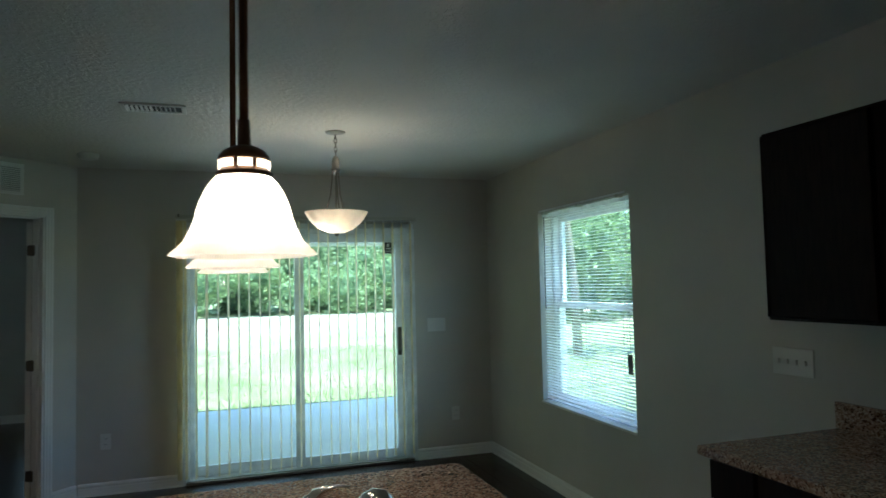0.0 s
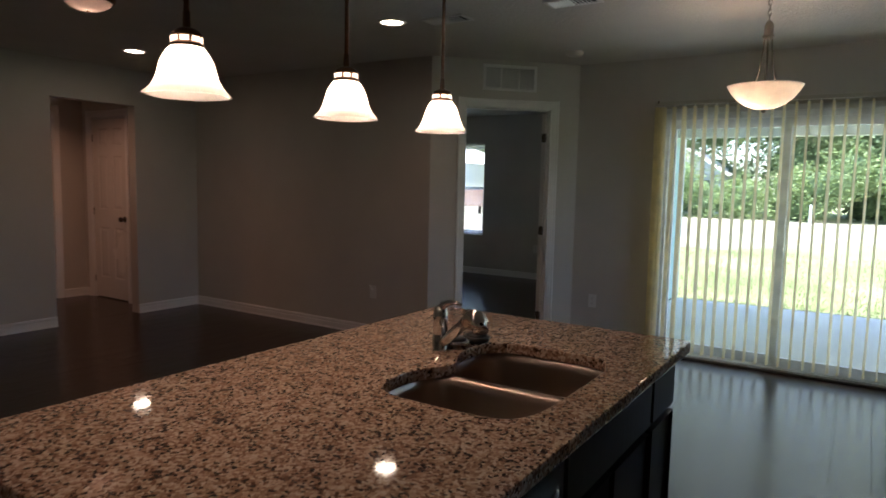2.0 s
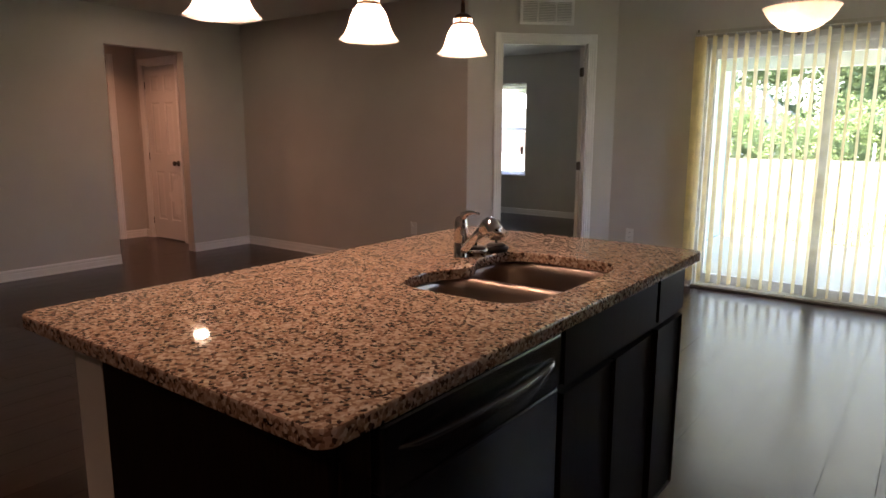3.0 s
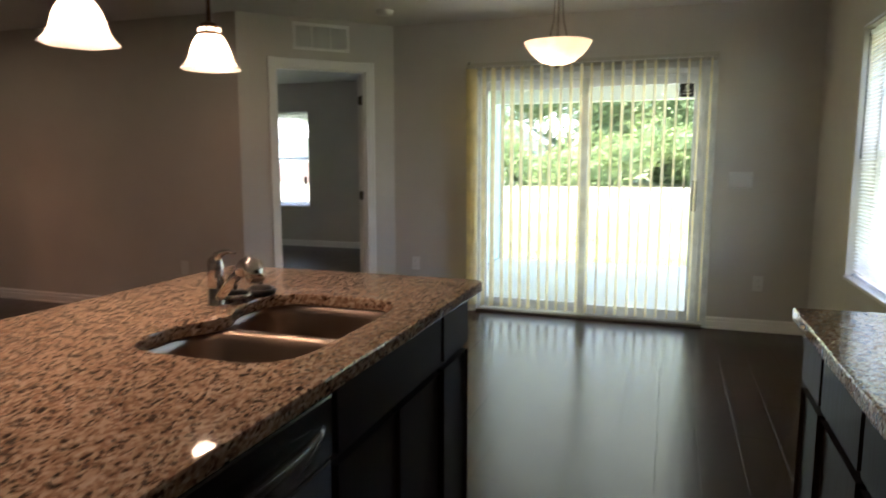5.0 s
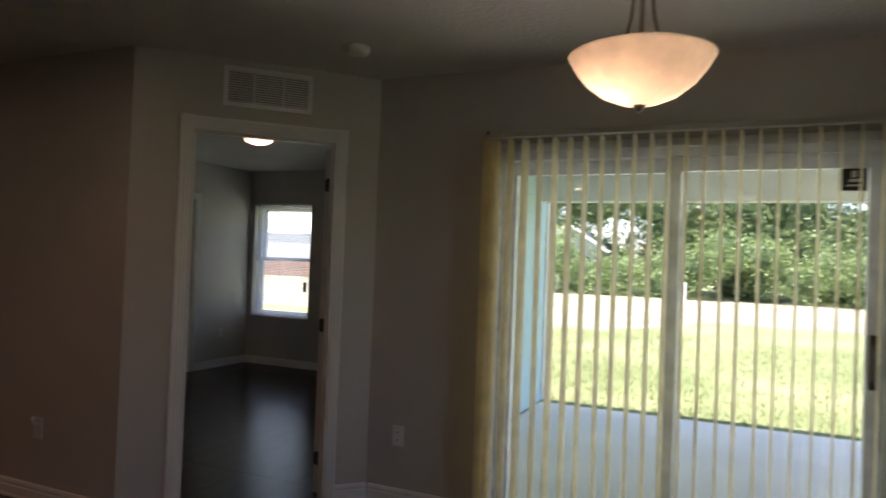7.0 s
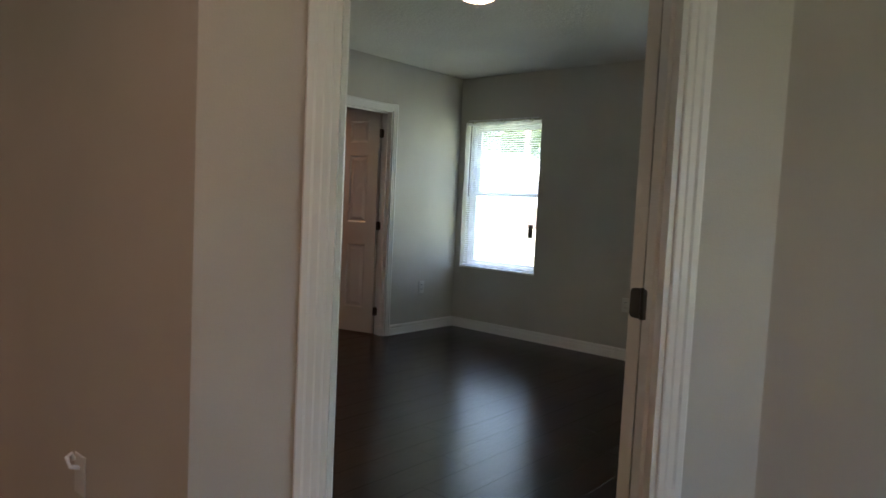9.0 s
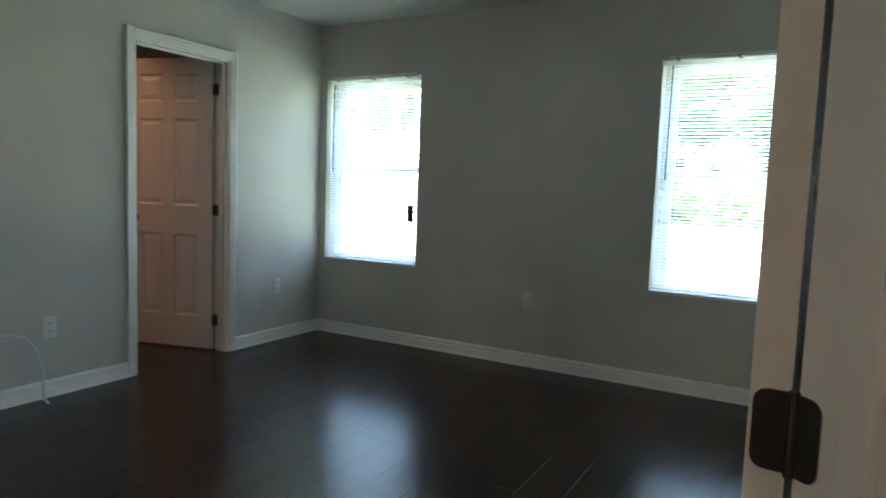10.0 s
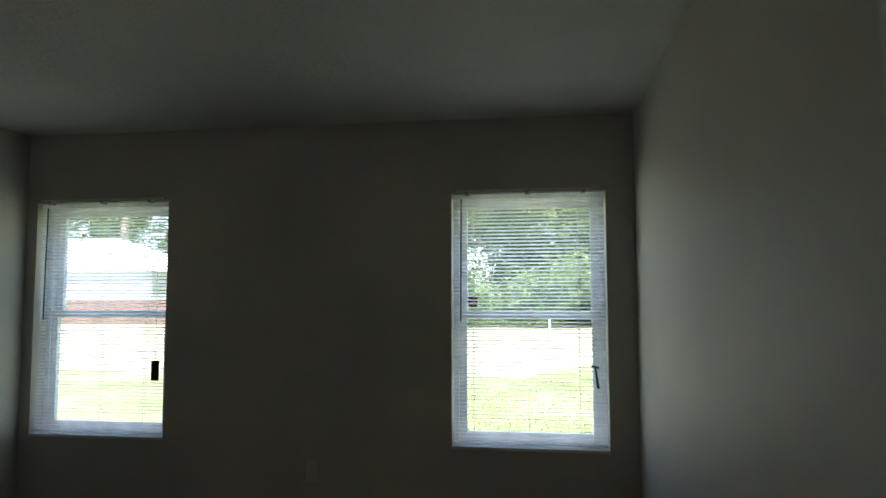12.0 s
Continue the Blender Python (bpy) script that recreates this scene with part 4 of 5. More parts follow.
def bowl_lamp():
    p = thing("bowl_pendant", pose(*BOWL, 1.824), "alabaster glass bowl pendant on three rods, lit", "pendant lamp")
    outer = [(0.006, 0.0), (0.053, 0.006), (0.101, 0.026), (0.144, 0.060), (0.171, 0.095), (0.186, 0.122), (0.190, 0.128)]
    prof = outer + [(r - 0.005, z + 0.002) for r, z in outer[::-1][:-1]] + [(0.006, 0.006)]
    part("bowl", lathe(prof, 56), M_ALABASTER, p, "marbled cream glass bowl", True)
    part("finial", lathe([(0.003, -0.018), (0.010, -0.014), (0.012, -0.006), (0.018, -0.001), (0.004, 0.001)], 20), M_NICKEL, p, "", True)
    part("hub", lathe([(0.006, 0.37), (0.020, 0.372), (0.030, 0.385), (0.030, 0.392), (0.024, 0.396), (0.024, 0.44), (0.020, 0.452), (0.012, 0.468), (0.006, 0.47)], 24), M_NICKEL, p, "", True)
    for k in range(3):
        a = radians(35 + 120 * k)
        c, s = math.cos(a), math.sin(a)
        part("rod", tube([(0.022 * c, 0.022 * s, 0.385), (0.024 * c, 0.024 * s, 0.33), (0.034 * c, 0.034 * s, 0.24), (0.056 * c, 0.056 * s, 0.16), (0.088 * c, 0.088 * s, 0.09), (0.112 * c, 0.112 * s, 0.038)], 0.0045, 8), M_NICKEL, p, "", True)
    part("centre_stem", tube([(0, 0, 0.38), (0, 0, 0.06)], 0.006, 10), M_NICKEL, p)
    for k in range(5):
        z = 0.472 + k * 0.027
        pts = []
        for j in range(13):
            a = 2 * math.pi * j / 12
            q = (0.009 * math.cos(a), 0, 0.019 * math.sin(a))
            pts.append((q[0], 0, z + 0.013 + q[2]) if k % 2 else (0, q[0], z + 0.013 + q[2]))
        part("chain_link", tube(pts, 0.0026, 6), M_NICKEL, p)
    part("canopy", lathe([(0.064, 0.625), (0.064, 0.618), (0.056, 0.609), (0.020, 0.602), (0.006, 0.598)], 32), M_NICKEL, p, "", True)
    for dx, dy in ((-0.06, -0.03), (0.05, 0.05)):
        part("bulb", lathe([(0.004, 0.045), (0.022, 0.055), (0.026, 0.07), (0.018, 0.09), (0.010, 0.105)], 16, None, (dx, dy, 0)), M_BULB, p, "", True).visible_shadow = False


bowl_lamp()


def flush_lamp(place):
    p = thing("ceiling_lamp", pose(*place, 2.44), "lit flush-mount ceiling lamp with a frosted dome and bronze ring", "ceiling lamp")
    part("ring", lathe([(0.150, 0.0), (0.152, -0.012), (0.145, -0.028), (0.135, -0.032), (0.130, -0.02)], 40), M_BRONZE, p, "", True)
    part("dome", lathe([(0.134, -0.022), (0.126, -0.040), (0.100, -0.062), (0.060, -0.078), (0.010, -0.083)], 40), M_SHADE, p, "frosted glass dome", True)
    part("finial", lathe([(0.008, -0.081), (0.010, -0.088), (0.003, -0.093)], 12), M_BRONZE, p)


flush_lamp(BED_LAMP)
flush_lamp(LIVING_LAMP)


def can_light(x, y):
    p = thing("recessed_light", pose(x, y, 2.44), "round white recessed ceiling light, switched on; two seen, three added", "ceiling light", "recessed ceiling lights")
    part("trim_ring", lathe([(0.095, 0.0), (0.095, -0.004), (0.078, -0.008), (0.070, -0.003)], 36), M_TRIM, p, "", True)
    part("lens", lathe([(0.071, -0.003), (0.040, -0.0025), (0.008, -0.002)], 36), M_CANGLOW, p, "glowing lens")


for x, y in SEEN_AND_ADDED_CANS:
    can_light(x, y)


def ceiling_vent(x, y, w, d, angle=0):
    p = thing("ceiling_vent", pose(x, y, 2.44, 0, 0, angle), "white metal ceiling air vent with slanted louvres", "air vent", "ceiling vents")
    bm = bmesh.new()
    for c in ((-w / 2, w / 2, -d / 2, -d / 2 + 0.022), (-w / 2, w / 2, d / 2 - 0.022, d / 2), (-w / 2, -w / 2 + 0.022, -d / 2 + 0.022, d / 2 - 0.022), (w / 2 - 0.022, w / 2, -d / 2 + 0.022, d / 2 - 0.022)):
        box(bm, c[0], c[1], c[2], c[3], -0.009, -0.001, 0.002)
    part("frame", bm, M_TRIM, p)
    # No duct is built; a near-black sheet stands for its shade.
    part("backing", boxed(-w / 2 + 0.02, w / 2 - 0.02, -d / 2 + 0.02, d / 2 - 0.02, -0.0025, -0.001), M_SLOT, p, "dark sheet standing for shade in the duct")
    n = int((w - 0.06) / 0.022)
    for i in range(n):
        xx = -w / 2 + 0.034 + i * 0.022
        bm = boxed(-0.001, 0.001, -d / 2 + 0.022, d / 2 - 0.022, -0.010, 0.006)
        bmesh.ops.rotate(bm, verts=bm.verts, cent=(0, 0, 0), matrix=Matrix.Rotation(radians(42 if i < n / 2 else -42), 3, "Y"))
        bmesh.ops.translate(bm, verts=bm.verts, vec=(xx, 0, -0.006))
        part("louvre", bm, M_TRIM, p)


ceiling_vent(-0.159, 4.085, 0.31, 0.16)
ceiling_vent(-1.021, 4.104, 0.31, 0.16)

sd = thing("smoke_detector", pose(-0.689, 5.442, 2.44), "round white smoke detector on the ceiling", "smoke detector")
part("body", lathe([(0.068, 0), (0.068, -0.012), (0.060, -0.030), (0.040, -0.036), (0.010, -0.037)], 32), M_PLASTIC, sd, "", True)


def return_grille():
    g = thing("return_air_grille", pose(AX, AY, 0, 0, 0, 45), "white return-air grille in three sections above the doorway", "air vent")
    s0, s1, z0, z1 = 0.440, 0.915, 2.185, 2.402
    bm = bmesh.new()
    e = 0.024
    for c in ((s0, s1, z0, z0 + e), (s0, s1, z1 - e, z1), (s0, s0 + e, z0 + e, z1 - e), (s1 - e, s1, z0 + e, z1 - e)):
        box(bm, c[0], c[1], -0.010, -0.001, c[2], c[3], 0.002)
    for q in (1, 2):
        xm = s0 + (s1 - s0) * q / 3
        box(bm, xm - 0.007, xm + 0.007, -0.009, -0.001, z0 + e, z1 - e, 0.002)
    part("frame", bm, M_TRIM, g)
    # Thin sheet whose grey stands for the shade between the louvres.
    part("backing", boxed(s0 + e, s1 - e, -0.0025, -0.001, z0 + e, z1 - e), M_SHADOWGREY, g, "grey sheet standing for shade behind the louvres")
    n = 13
    for i in range(n):
        z = z0 + e + 0.008 + i * (z1 - z0 - 2 * e - 0.012) / (n - 1)
        bm = boxed(s0 + e, s1 - e, -0.001, 0.001, -0.0075, 0.0075)
        bmesh.ops.rotate(bm, verts=bm.verts, cent=(0, 0, 0), matrix=Matrix.Rotation(radians(-48), 3, "X"))
        bmesh.ops.translate(bm, verts=bm.verts, vec=(0, -0.006, z))
        part("louvre", bm, M_TRIM, g)


return_grille()

# ---- outlets and switches ----


def outlet(x, y, z, angle, label="white duplex wall outlet"):
    o = thing("wall_outlet", pose(x, y, z, 0, 0, angle), label, "outlet", "wall outlets")
    part("plate", boxed(-0.036, 0.036, -0.006, -0.0005, -0.058, 0.058, 0.003), M_PLASTIC, o)
    for dz in (-0.022, 0.022):
        r = part("receptacle", boxed(-0.017, 0.017, -0.008, -0.005, dz - 0.014, dz + 0.014, 0.003), M_PLASTIC, o)
        for dx in (-0.006, 0.006):
            # Slots are solid blocks, the shade of the holes put into their colour.
            part("slot", boxed(dx - 0.0012, dx + 0.0012, -0.0088, -0.0079, dz - 0.004, dz + 0.006), M_SLOT, r)
    return o


def switches(x, y, z, angle, n):
    w = 0.046 * n + 0.028
    o = thing("light_switch", pose(x, y, z, 0, 0, angle), "white wall plate with a row of toggle switches", "light switch")
    part("plate", boxed(-w / 2, w / 2, -0.006, -0.0005, -0.058, 0.058, 0.003), M_PLASTIC, o)
    for i in range(n):
        q = (i - (n - 1) / 2) * 0.046
        t = boxed(q - 0.005, q + 0.005, -0.016, -0.005, -0.010, 0.010, 0.002)
        part("toggle", t, M_PLASTIC, o)


outlet(-0.657, YS, 0.389, 0)
outlet(2.11, YS, 0.37, 0)
outlet(-2.805, BY1, 0.454, 0)
outlet(BX0, 8.946, 0.415, 90)
outlet(BX0, 7.24, 0.38, 90)
outlet(BX1, 8.725, 0.42, -90)
switches(1.95, YS, 1.15, 0, 3)
switches(XR, 2.66, 1.145, -90, 4)
cable = thing("cable_outlet", pose(-2.38, AY, 0.40), "wall plate with a coiled cable stub", "outlet")
part("plate", boxed(-0.036, 0.036, -0.006, -0.0005, -0.058, 0.058, 0.003), M_PLASTIC, cable)
part("cable_stub", tube([(0, -0.004, 0.02), (0.0, -0.03, 0.03), (-0.012, -0.035, 0.055), (-0.02, -0.02, 0.06), (-0.02, -0.012, 0.04)], 0.006, 8), M_PLASTIC, cable)

lead = thing("loose_cable", pose(BX0, 7.0, 0), "pale grey cable hanging from the bedroom wall to the floor", "cable")
part("cord", tube([(0.004, -0.04, 0.37), (0.03, 0.0, 0.38), (0.05, 0.08, 0.36), (0.06, 0.14, 0.28), (0.06, 0.17, 0.15), (0.06, 0.175, 0.012), (0.12, 0.16, 0.008)], 0.008, 8), M_PLASTIC, lead, "", True)
part("plate", boxed(0.0005, 0.006, -0.08, -0.01, 0.31, 0.43, 0.002), M_PLASTIC, lead)

# ---- patio and garden ----
setting("patio", boxed(-0.76, 3.85, YS + 0.2, 9.45, -0.20, -0.045, 0.006), M_CONCRETE, "pale concrete patio slab", "patio")
setting("patio_ceiling", boxed(-0.79, 3.9, YS + 0.2, 9.5, 2.36, 2.46), M_HOUSE, "white patio ceiling", "ceiling")
setting("patio_beam", boxed(-0.79, 3.9, 9.24, 9.42, 2.04, 2.36, 0.006), M_HOUSE, "white boxed patio beam", "beam")
sid = thing("patio_siding", pose(0, 0, 0), "pale blue lap siding on the wall beside the patio", "siding", "", "structure")
for i in range(14):
    z = -0.05 + i * 0.178
    bm = bmesh.new()
    vs = [bm.verts.new((x, y, zz)) for x, zz in ((-0.81, z), (-0.788, z), (-0.796, z + 0.19), (-0.81, z + 0.19)) for y in (YS + 0.201, BY1 + 0.2)]
    for q in ((0, 2, 3, 1), (2, 4, 5, 3), (4, 6, 7, 5), (6, 0, 1, 7), (0, 6, 4, 2), (1, 3, 5, 7)):
        bm.faces.new([vs[k] for k in q])
    part("siding_board", bm, M_SIDING, sid)
part("corner_trim", boxed(-0.80, -0.775, BY1 + 0.12, BY1 + 0.22, -0.05, 2.36, 0.003), M_HOUSE, sid, "white corner trim")
post = thing("patio_post", pose(3.75, 9.33, -0.045), "white square patio post", "post")
part("shaft", boxed(-0.07, 0.07, -0.07, 0.07, 0, 2.09, 0.006), M_HOUSE, post)

g = bmesh.new()
bmesh.ops.create_grid(g, x_segments=60, y_segments=60, size=400)
for v in g.verts:
    v.co.z = -0.13
setting("ground", g, M_LAWN, "mown green and yellowish lawn", "lawn")
sandy = bmesh.new()
ring = []
rows = []
for i in range(41):
    x = -45 + i * 2.4
    a = (18.6 if x < -0.5 else 23.0) + 0.9 * noise.noise(Vector((x * 0.23, 1, 0)))
    b = 40.4
    rows.append([sandy.verts.new((x, y, -0.124)) for y in (a, b)])
for p, q in zip(rows, rows[1:]):
    sandy.faces.new((p[0], q[0], q[1], p[1]))
setting("bare_soil", sandy, M_SAND, "strip of pale bare soil before the trees", "soil")


def foliage(name, clumps, leaf, count, mat, label, seed):
    """Leaves scattered through ragged clumps (x, y, z, rx, ry, rz), over dark hearts."""
    rng = np.random.default_rng(seed)
    verts, faces = [], []
    for cx, cy, cz, rx, ry, rz in clumps:
        k = int(count * (rx * rz) / 4)
        d = rng.normal(size=(k, 3))
        d /= np.linalg.norm(d, axis=1)[:, None]
        lump = 1 + 0.22 * np.sin(d[:, 0] * 5 + cx) * np.cos(d[:, 2] * 6 + cz) + 0.15 * np.sin(d[:, 1] * 9 + d[:, 2] * 7)
        rad = rng.uniform(0.72, 1.06, k) * lump
        p = np.array([cx, cy, cz]) + d * rad[:, None] * np.array([rx, ry, rz])
        a = rng.normal(size=(k, 3))
        a /= np.linalg.norm(a, axis=1)[:, None]
        b = np.cross(a, rng.normal(size=(k, 3)))
        b /= np.linalg.norm(b, axis=1)[:, None]
        s = leaf * rng.uniform(0.6, 1.4, k)[:, None]
        base = len(verts)
        quad = np.stack([p - a * s, p + b * s * 0.5, p + a * s, p - b * s * 0.5], 1).reshape(-1, 3)
        verts.extend(map(tuple, quad))
        faces.extend(tuple(base + 4 * i + j for j in range(4)) for i in range(k))
    me = bpy.data.meshes.new(name)
    me.from_pydata(verts, [], faces)
    me.materials.append(mat)
    return tagged(new(name, me), label, "trees", "", "stuff")


rng = random.Random(5)
woods, shrubs, hearts = [], [], bmesh.new()
for row, y0 in enumerate((42.0, 46.0, 50.0)):
    for i in range(24):
        x = -22 + i * 3.9 + rng.uniform(-1, 1)
        for z in ((2.2, 6.0, 10.0), (1.0, 4.3, 8.0, 11.8), (2.4, 7.2, 12.3, 16.8))[row]:
            if row < 2 and -12.0 < x < -5.5 and z < 5.5 or x > 9 and z > 5:
                continue
            woods.append((x + rng.uniform(-1, 1), y0 + rng.uniform(-1.5, 1.5), z + rng.uniform(-0.8, 0.8), rng.uniform(1.9, 2.9), 1.9, rng.uniform(1.4, 2.3)))
for i in range(16):
    for z in (3, 8.0, 13.0):
        woods.append((-62 + i * 3.4 + rng.uniform(-1, 1), 56 + rng.uniform(-2, 2), z + rng.uniform(-1, 1), rng.uniform(2.6, 3.8), 2.2, rng.uniform(2.3, 3.2)))
for i in range(5):
    for z in (1.2, 3.4):
        woods.append((14 + i * 3.2, 24 + i * 2.4 + rng.uniform(-1, 1), z, rng.uniform(1.8, 2.5), 1.8, rng.uniform(1.5, 2.1)))
for i in range(42):
    x = -7.5 + i * 1.15 + rng.uniform(-0.5, 0.5)
    shrubs.append((x, 39.2 + rng.uniform(-0.9, 0.9), 0.5 + rng.uniform(0, 2.2), rng.uniform(1.0, 1.9), 1.0, rng.uniform(0.9, 1.7)))
woods = [c for c in woods if c[0] > -17 or c[1] > 53]
shrubs = [c for c in shrubs if c[0] > -17]
# Solid cores added to close sky gaps; their dark tone stands for shade.
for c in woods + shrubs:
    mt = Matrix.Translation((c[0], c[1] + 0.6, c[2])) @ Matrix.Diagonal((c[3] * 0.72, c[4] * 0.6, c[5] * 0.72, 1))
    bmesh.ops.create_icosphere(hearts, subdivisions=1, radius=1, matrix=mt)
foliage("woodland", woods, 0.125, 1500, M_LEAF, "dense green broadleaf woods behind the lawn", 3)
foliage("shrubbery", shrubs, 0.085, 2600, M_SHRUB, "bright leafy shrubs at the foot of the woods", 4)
tagged(new("woods_cores", finish("woods_cores", hearts, M_CORE)), "solid cores added inside the woods, shade put into their dark colour", "trees", "", "stuff")


def tree(x, y, height, rad, lean, label):
    t = thing("tree", pose(x, y, -0.13), label, "tree")
    tr = tube([(0, 0, 0), (lean * 0.2, 0, height * 0.35), (lean * 0.6, 0.1, height * 0.7), (lean, 0, height)], [rad, rad * 0.8, rad * 0.6, rad * 0.35], 10)
    tube([(lean * 0.6, 0.1, height * 0.68), (lean * 0.6 + 0.9, 0, height * 0.85), (lean + 1.6, 0, height * 0.98)], [rad * 0.4, rad * 0.3, rad * 0.12], 8, tr)
    tube([(lean * 0.5, 0.1, height * 0.6), (lean * 0.5 - 0.8, 0.2, height * 0.8), (lean - 1.5, 0, height * 0.95)], [rad * 0.4, rad * 0.28, rad * 0.12], 8, tr)
    part("trunk", tr, M_BARK, t, "", True)
    me = foliage("crown", [(lean, 0, height, 2.0, 1.6, 1.5), (lean + 1.4, 0, height * 0.95, 1.3, 1.2, 1.0), (lean - 1.3, 0.2, height * 0.93, 1.2, 1.1, 1.0)], 0.16, 500, M_LEAF, "", int(height * 10))
    me["kind"] = ""
    me["category"] = ""
    me.parent = t


tree(-31.5, 50.0, 11.0, 0.42, 0.6, "pale-barked tree with a thin leafy crown")
tree(7.6, 13.4, 4.4, 0.11, -0.2, "small leafy garden tree beside the house")

# wooden fence and neighbouring house
fence = thing("wooden_fence", pose(-44, 40.6, -0.13), "pale pinkish-brown board fence at the garden's end", "fence")
bm = bmesh.new()
for i in range(112):
    h = 1.33 + rng.uniform(-0.02, 0.02)
    box(bm, i * 0.25, i * 0.25 + 0.236, 0, 0.02, 0.03, h)
tagged(part("boards", bm, M_FENCE, fence), kind="stuff")
for z in (0.35, 1.05):
    part("rail", boxed(0, 28, 0.02, 0.06, z, z + 0.09), M_FENCE, fence)
for i in range(8):
    part("post", boxed(i * 3.9, i * 3.9 + 0.09, 0.02, 0.11, 0, 1.20), M_FENCE, fence)


def house(x, y, w, d, eave, ridge, label, hip=False):
    h = thing("house", pose(x, y, -0.13), label, "house")
    part("wall", boxed(0, w, 0, d, 0, eave), M_HOUSE, h)
    bm = bmesh.new()
    o = 0.14
    if hip:
        q = [bm.verts.new(c) for c in ((-o, -o, eave), (w + o, -o, eave), (w + o, d + o, eave), (-o, d + o, eave))]
        r0, r1 = bm.verts.new((8, d / 2, ridge)), bm.verts.new((w - 5.5, d / 2, ridge))
        for f in ((q[0], q[1], r1, r0), (q[1], q[2], r1), (q[2], q[3], r0, r1), (q[3], q[0], r0), (q[3], q[2], q[1], q[0])):
            bm.faces.new(f)
    else:
        tri = [(-o, eave - 0.1), (w / 2, ridge), (w + o, eave - 0.1)]
        a = [bm.verts.new((px, -o, pz)) for px, pz in tri]
        b = [bm.verts.new((px, d + o, pz)) for px, pz in tri]
        bm.faces.new(a)
        bm.faces.new(b[::-1])
        for i in range(3):
            bm.faces.new((a[i], a[(i + 1) % 3], b[(i + 1) % 3], b[i]))
    part("roof", bm, M_ROOF, h)
    for q in (0.2, 0.62):
        wv = part("window", boxed(w * q, w * q + 1.1, -0.03, 0.02, 1.0, 2.2), M_VINYL, h)
        part("pane", boxed(w * q + 0.07, w * q + 1.03, -0.04, -0.02, 1.07, 2.13), M_PANE_FAR, wv)


house(-46.0, 42.0, 22.0, 10.0, 3.1, 5.5, "white single-storey neighbouring house beyond the fence", True)
house(-11.2, 44.5, 4.6, 5.0, 2.6, 4.2, "white outbuilding half hidden by the trees")
fence2 = thing("wooden_fence", pose(-13.0, 39.0, -0.13), "short run of grey weathered board fence", "fence")
bm = bmesh.new()
for i in range(32):
    box(bm, i * 0.155, i * 0.155 + 0.142, 0, 0.02, 0.03, 1.75 + rng.uniform(-0.03, 0.03))
tagged(part("boards", bm, M_GREYWOOD, fence2), kind="stuff")
part("rail", boxed(0, 4.9, 0.02, 0.06, 1.2, 1.29), M_GREYWOOD, fence2)
mp = thing("marker_post", pose(-1.0, 35.0, -0.13), "thin white marker post standing in the grass", "post")
part("shaft", lathe([(0.055, 0), (0.055, 0.90), (0.045, 0.94), (0.008, 0.95)], 12), M_WHITE, mp)

# lawn tufts beyond the patio
rg = np.random.default_rng(11)
n = 26000
px = rg.uniform(-5.5, 7.5, n)
py = 9.35 + 9 * rg.random(n) ** 1.6
keep = ~((px > -0.8) & (px < 3.9) & (py < 9.46)) & ~((px < -0.72) & (py < 9.66))
px, py = px[keep], py[keep]
ht = rg.uniform(0.02, 0.075, len(px))
an = rg.uniform(0, 2 * math.pi, len(px))
lx, ly = rg.normal(0, 0.025, len(px)), rg.normal(0, 0.025, len(px))
verts, faces = [], []
for i in range(len(px)):
    c, s = 0.006 * math.cos(an[i]), 0.006 * math.sin(an[i])
    verts += [(px[i] - c, py[i] - s, -0.135), (px[i] + c, py[i] + s, -0.135), (px[i] + lx[i], py[i] + ly[i], -0.13 + ht[i])]
    faces.append((3 * i, 3 * i + 1, 3 * i + 2))
me = bpy.data.meshes.new("grass")
me.from_pydata(verts, [], faces)
me.materials.append(M_BLADE)
tagged(new("grass", me), "short grass blades along the patio", "grass", "", "stuff")

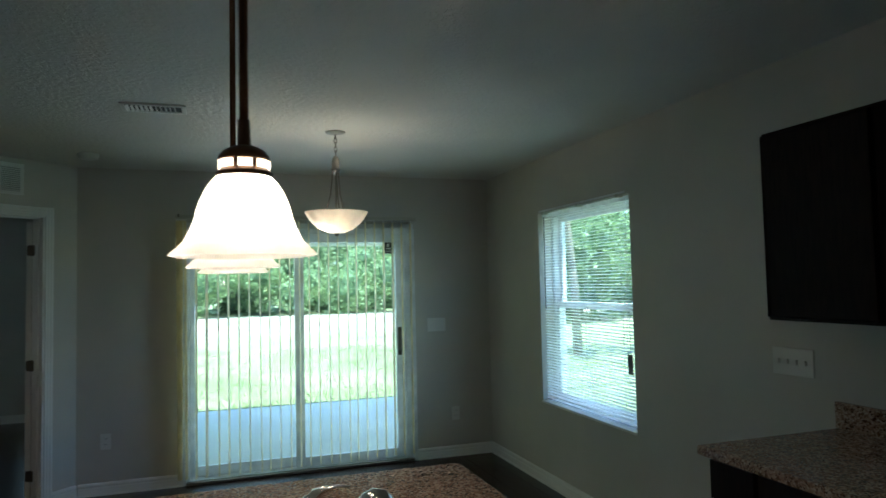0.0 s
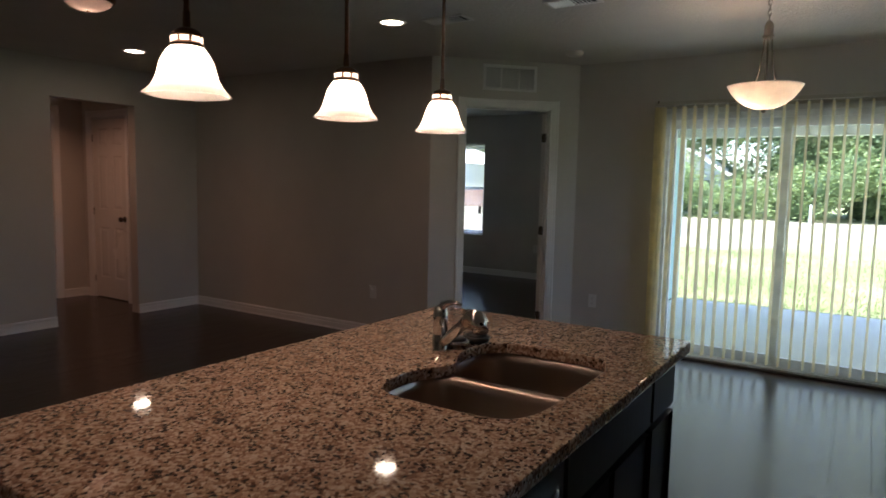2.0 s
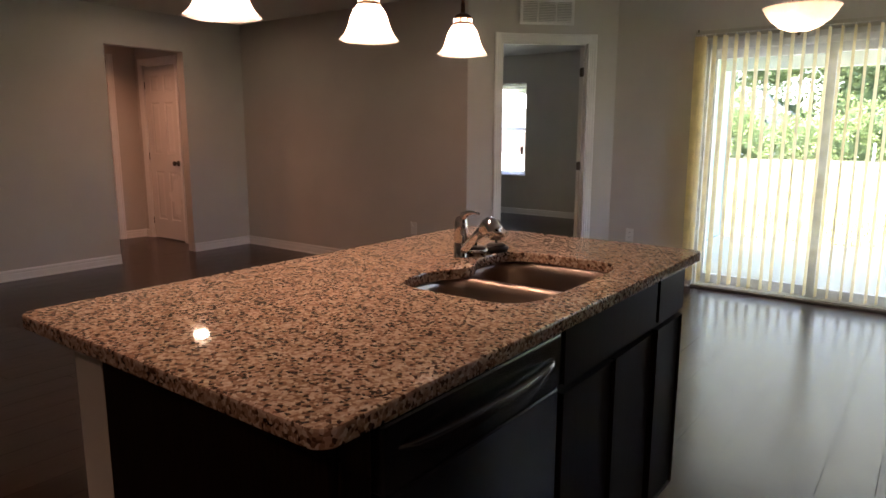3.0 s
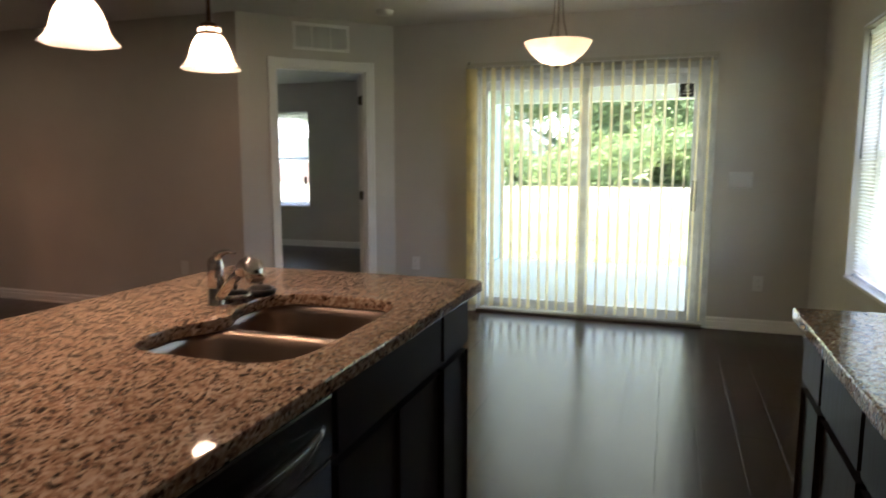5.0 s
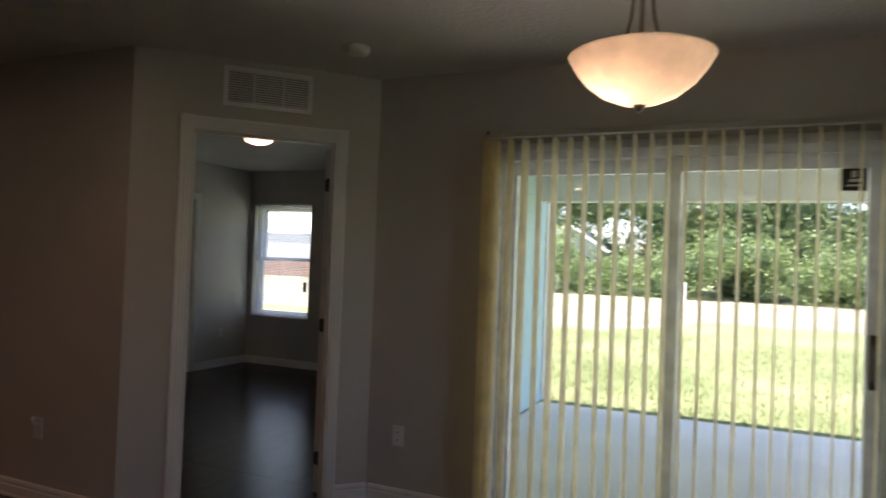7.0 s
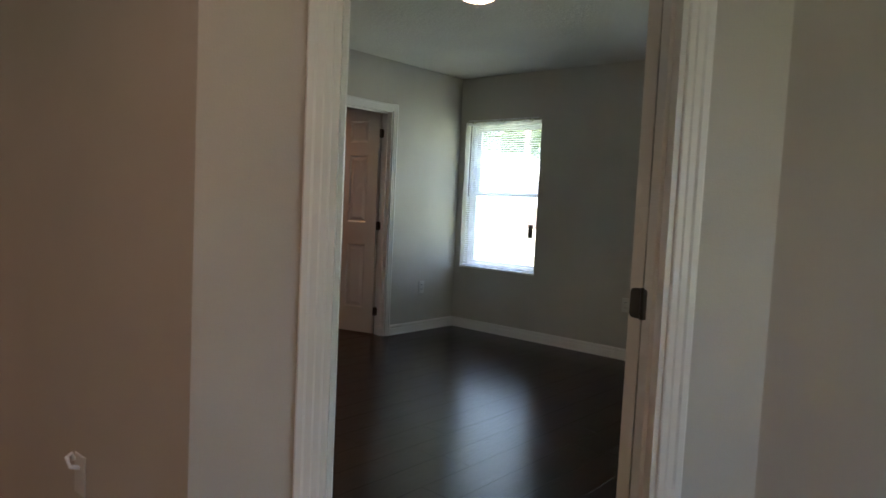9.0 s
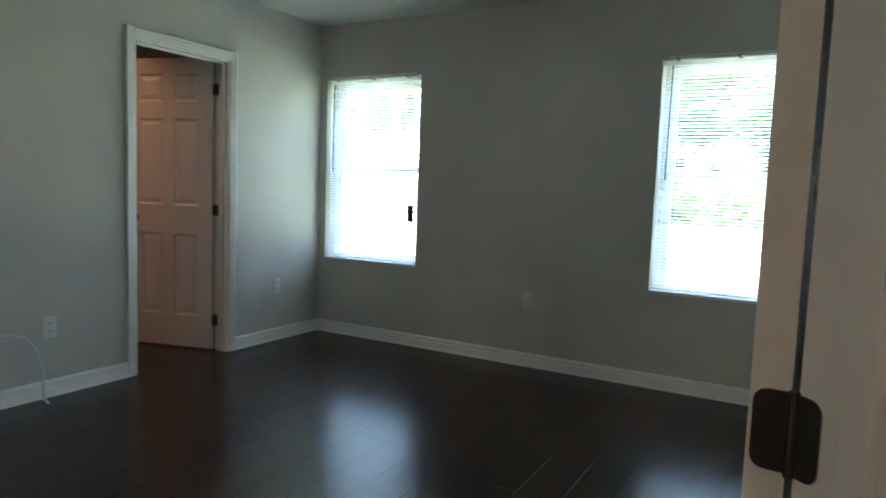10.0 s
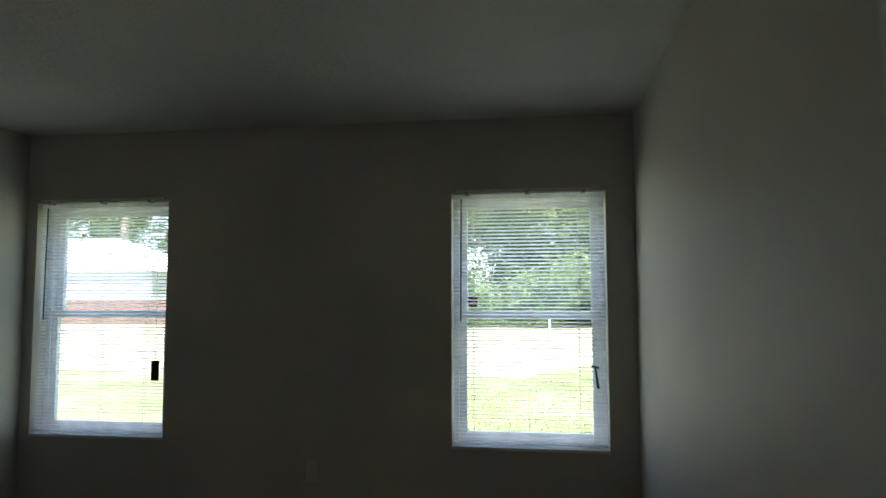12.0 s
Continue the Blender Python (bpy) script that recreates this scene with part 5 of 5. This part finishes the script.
# ---- floor planks ----
floor = thing("floor", pose(0, 0, 0), "dark espresso wood-look plank floor with a satin sheen", "floor", "", "structure")
PW, PL = 0.178, 1.22
plank_meshes = {}


def plank_mesh(l, w):
    key = (round(l, 3), round(w, 3))
    if key not in plank_meshes:
        bm = bmesh.new()
        b = 0.0008
        lo = [bm.verts.new((x, y, -0.010)) for x, y in ((0, 0), (l, 0), (l, w), (0, w))]
        md = [bm.verts.new((x, y, -0.0004)) for x, y in ((0, 0), (l, 0), (l, w), (0, w))]
        hi = [bm.verts.new((x, y, 0)) for x, y in ((b, b), (l - b, b), (l - b, w - b), (b, w - b))]
        for p, q in ((lo, md), (md, hi)):
            for k in range(4):
                bm.faces.new((p[k], p[(k + 1) % 4], q[(k + 1) % 4], q[k]))
        bm.faces.new(hi)
        plank_meshes[key] = finish("plank", bm, M_FLOOR)
    return plank_meshes[key]


def lay(x0, x1, y0, y1, seed):
    rp = random.Random(seed)
    rows = int(math.ceil((x1 - x0) / PW)) if ALONG_Y else int(math.ceil((y1 - y0) / PW))
    for r in range(rows):
        a0, a1 = (y0, y1) if ALONG_Y else (x0, x1)
        s = a0 - rp.uniform(0.1, PL - 0.1)
        while s < a1:
            u0, u1 = max(s, a0), min(s + PL, a1)
            s += PL
            if u1 - u0 < 0.02:
                continue
            wd = min(PW, ((x1 - x0) if ALONG_Y else (y1 - y0)) - r * PW)
            ob = new("plank", plank_mesh(u1 - u0 - 0.001, wd - 0.001))
            ob.parent = floor
            if ALONG_Y:
                ob.matrix_basis = pose(x0 + r * PW + wd, u0, 0, 0, 0, 90)
            else:
                ob.matrix_basis = pose(u0, y0 + r * PW, 0)


lay(XL - 0.1, XR + 0.05, -1.5, YS + 0.012, 1)
lay(BX0 - 0.1, BX1 + 0.05, YS + 0.014, BY1 + 0.05, 2)
lay(-6.9, BX0 - 0.101, 6.5, 9.4, 3)
lay(-8.0, XL - 0.101, 2.1, 5.6, 4)
lay(XL - 0.1, XR + 0.05, BACK - 0.05, -1.501, 5)
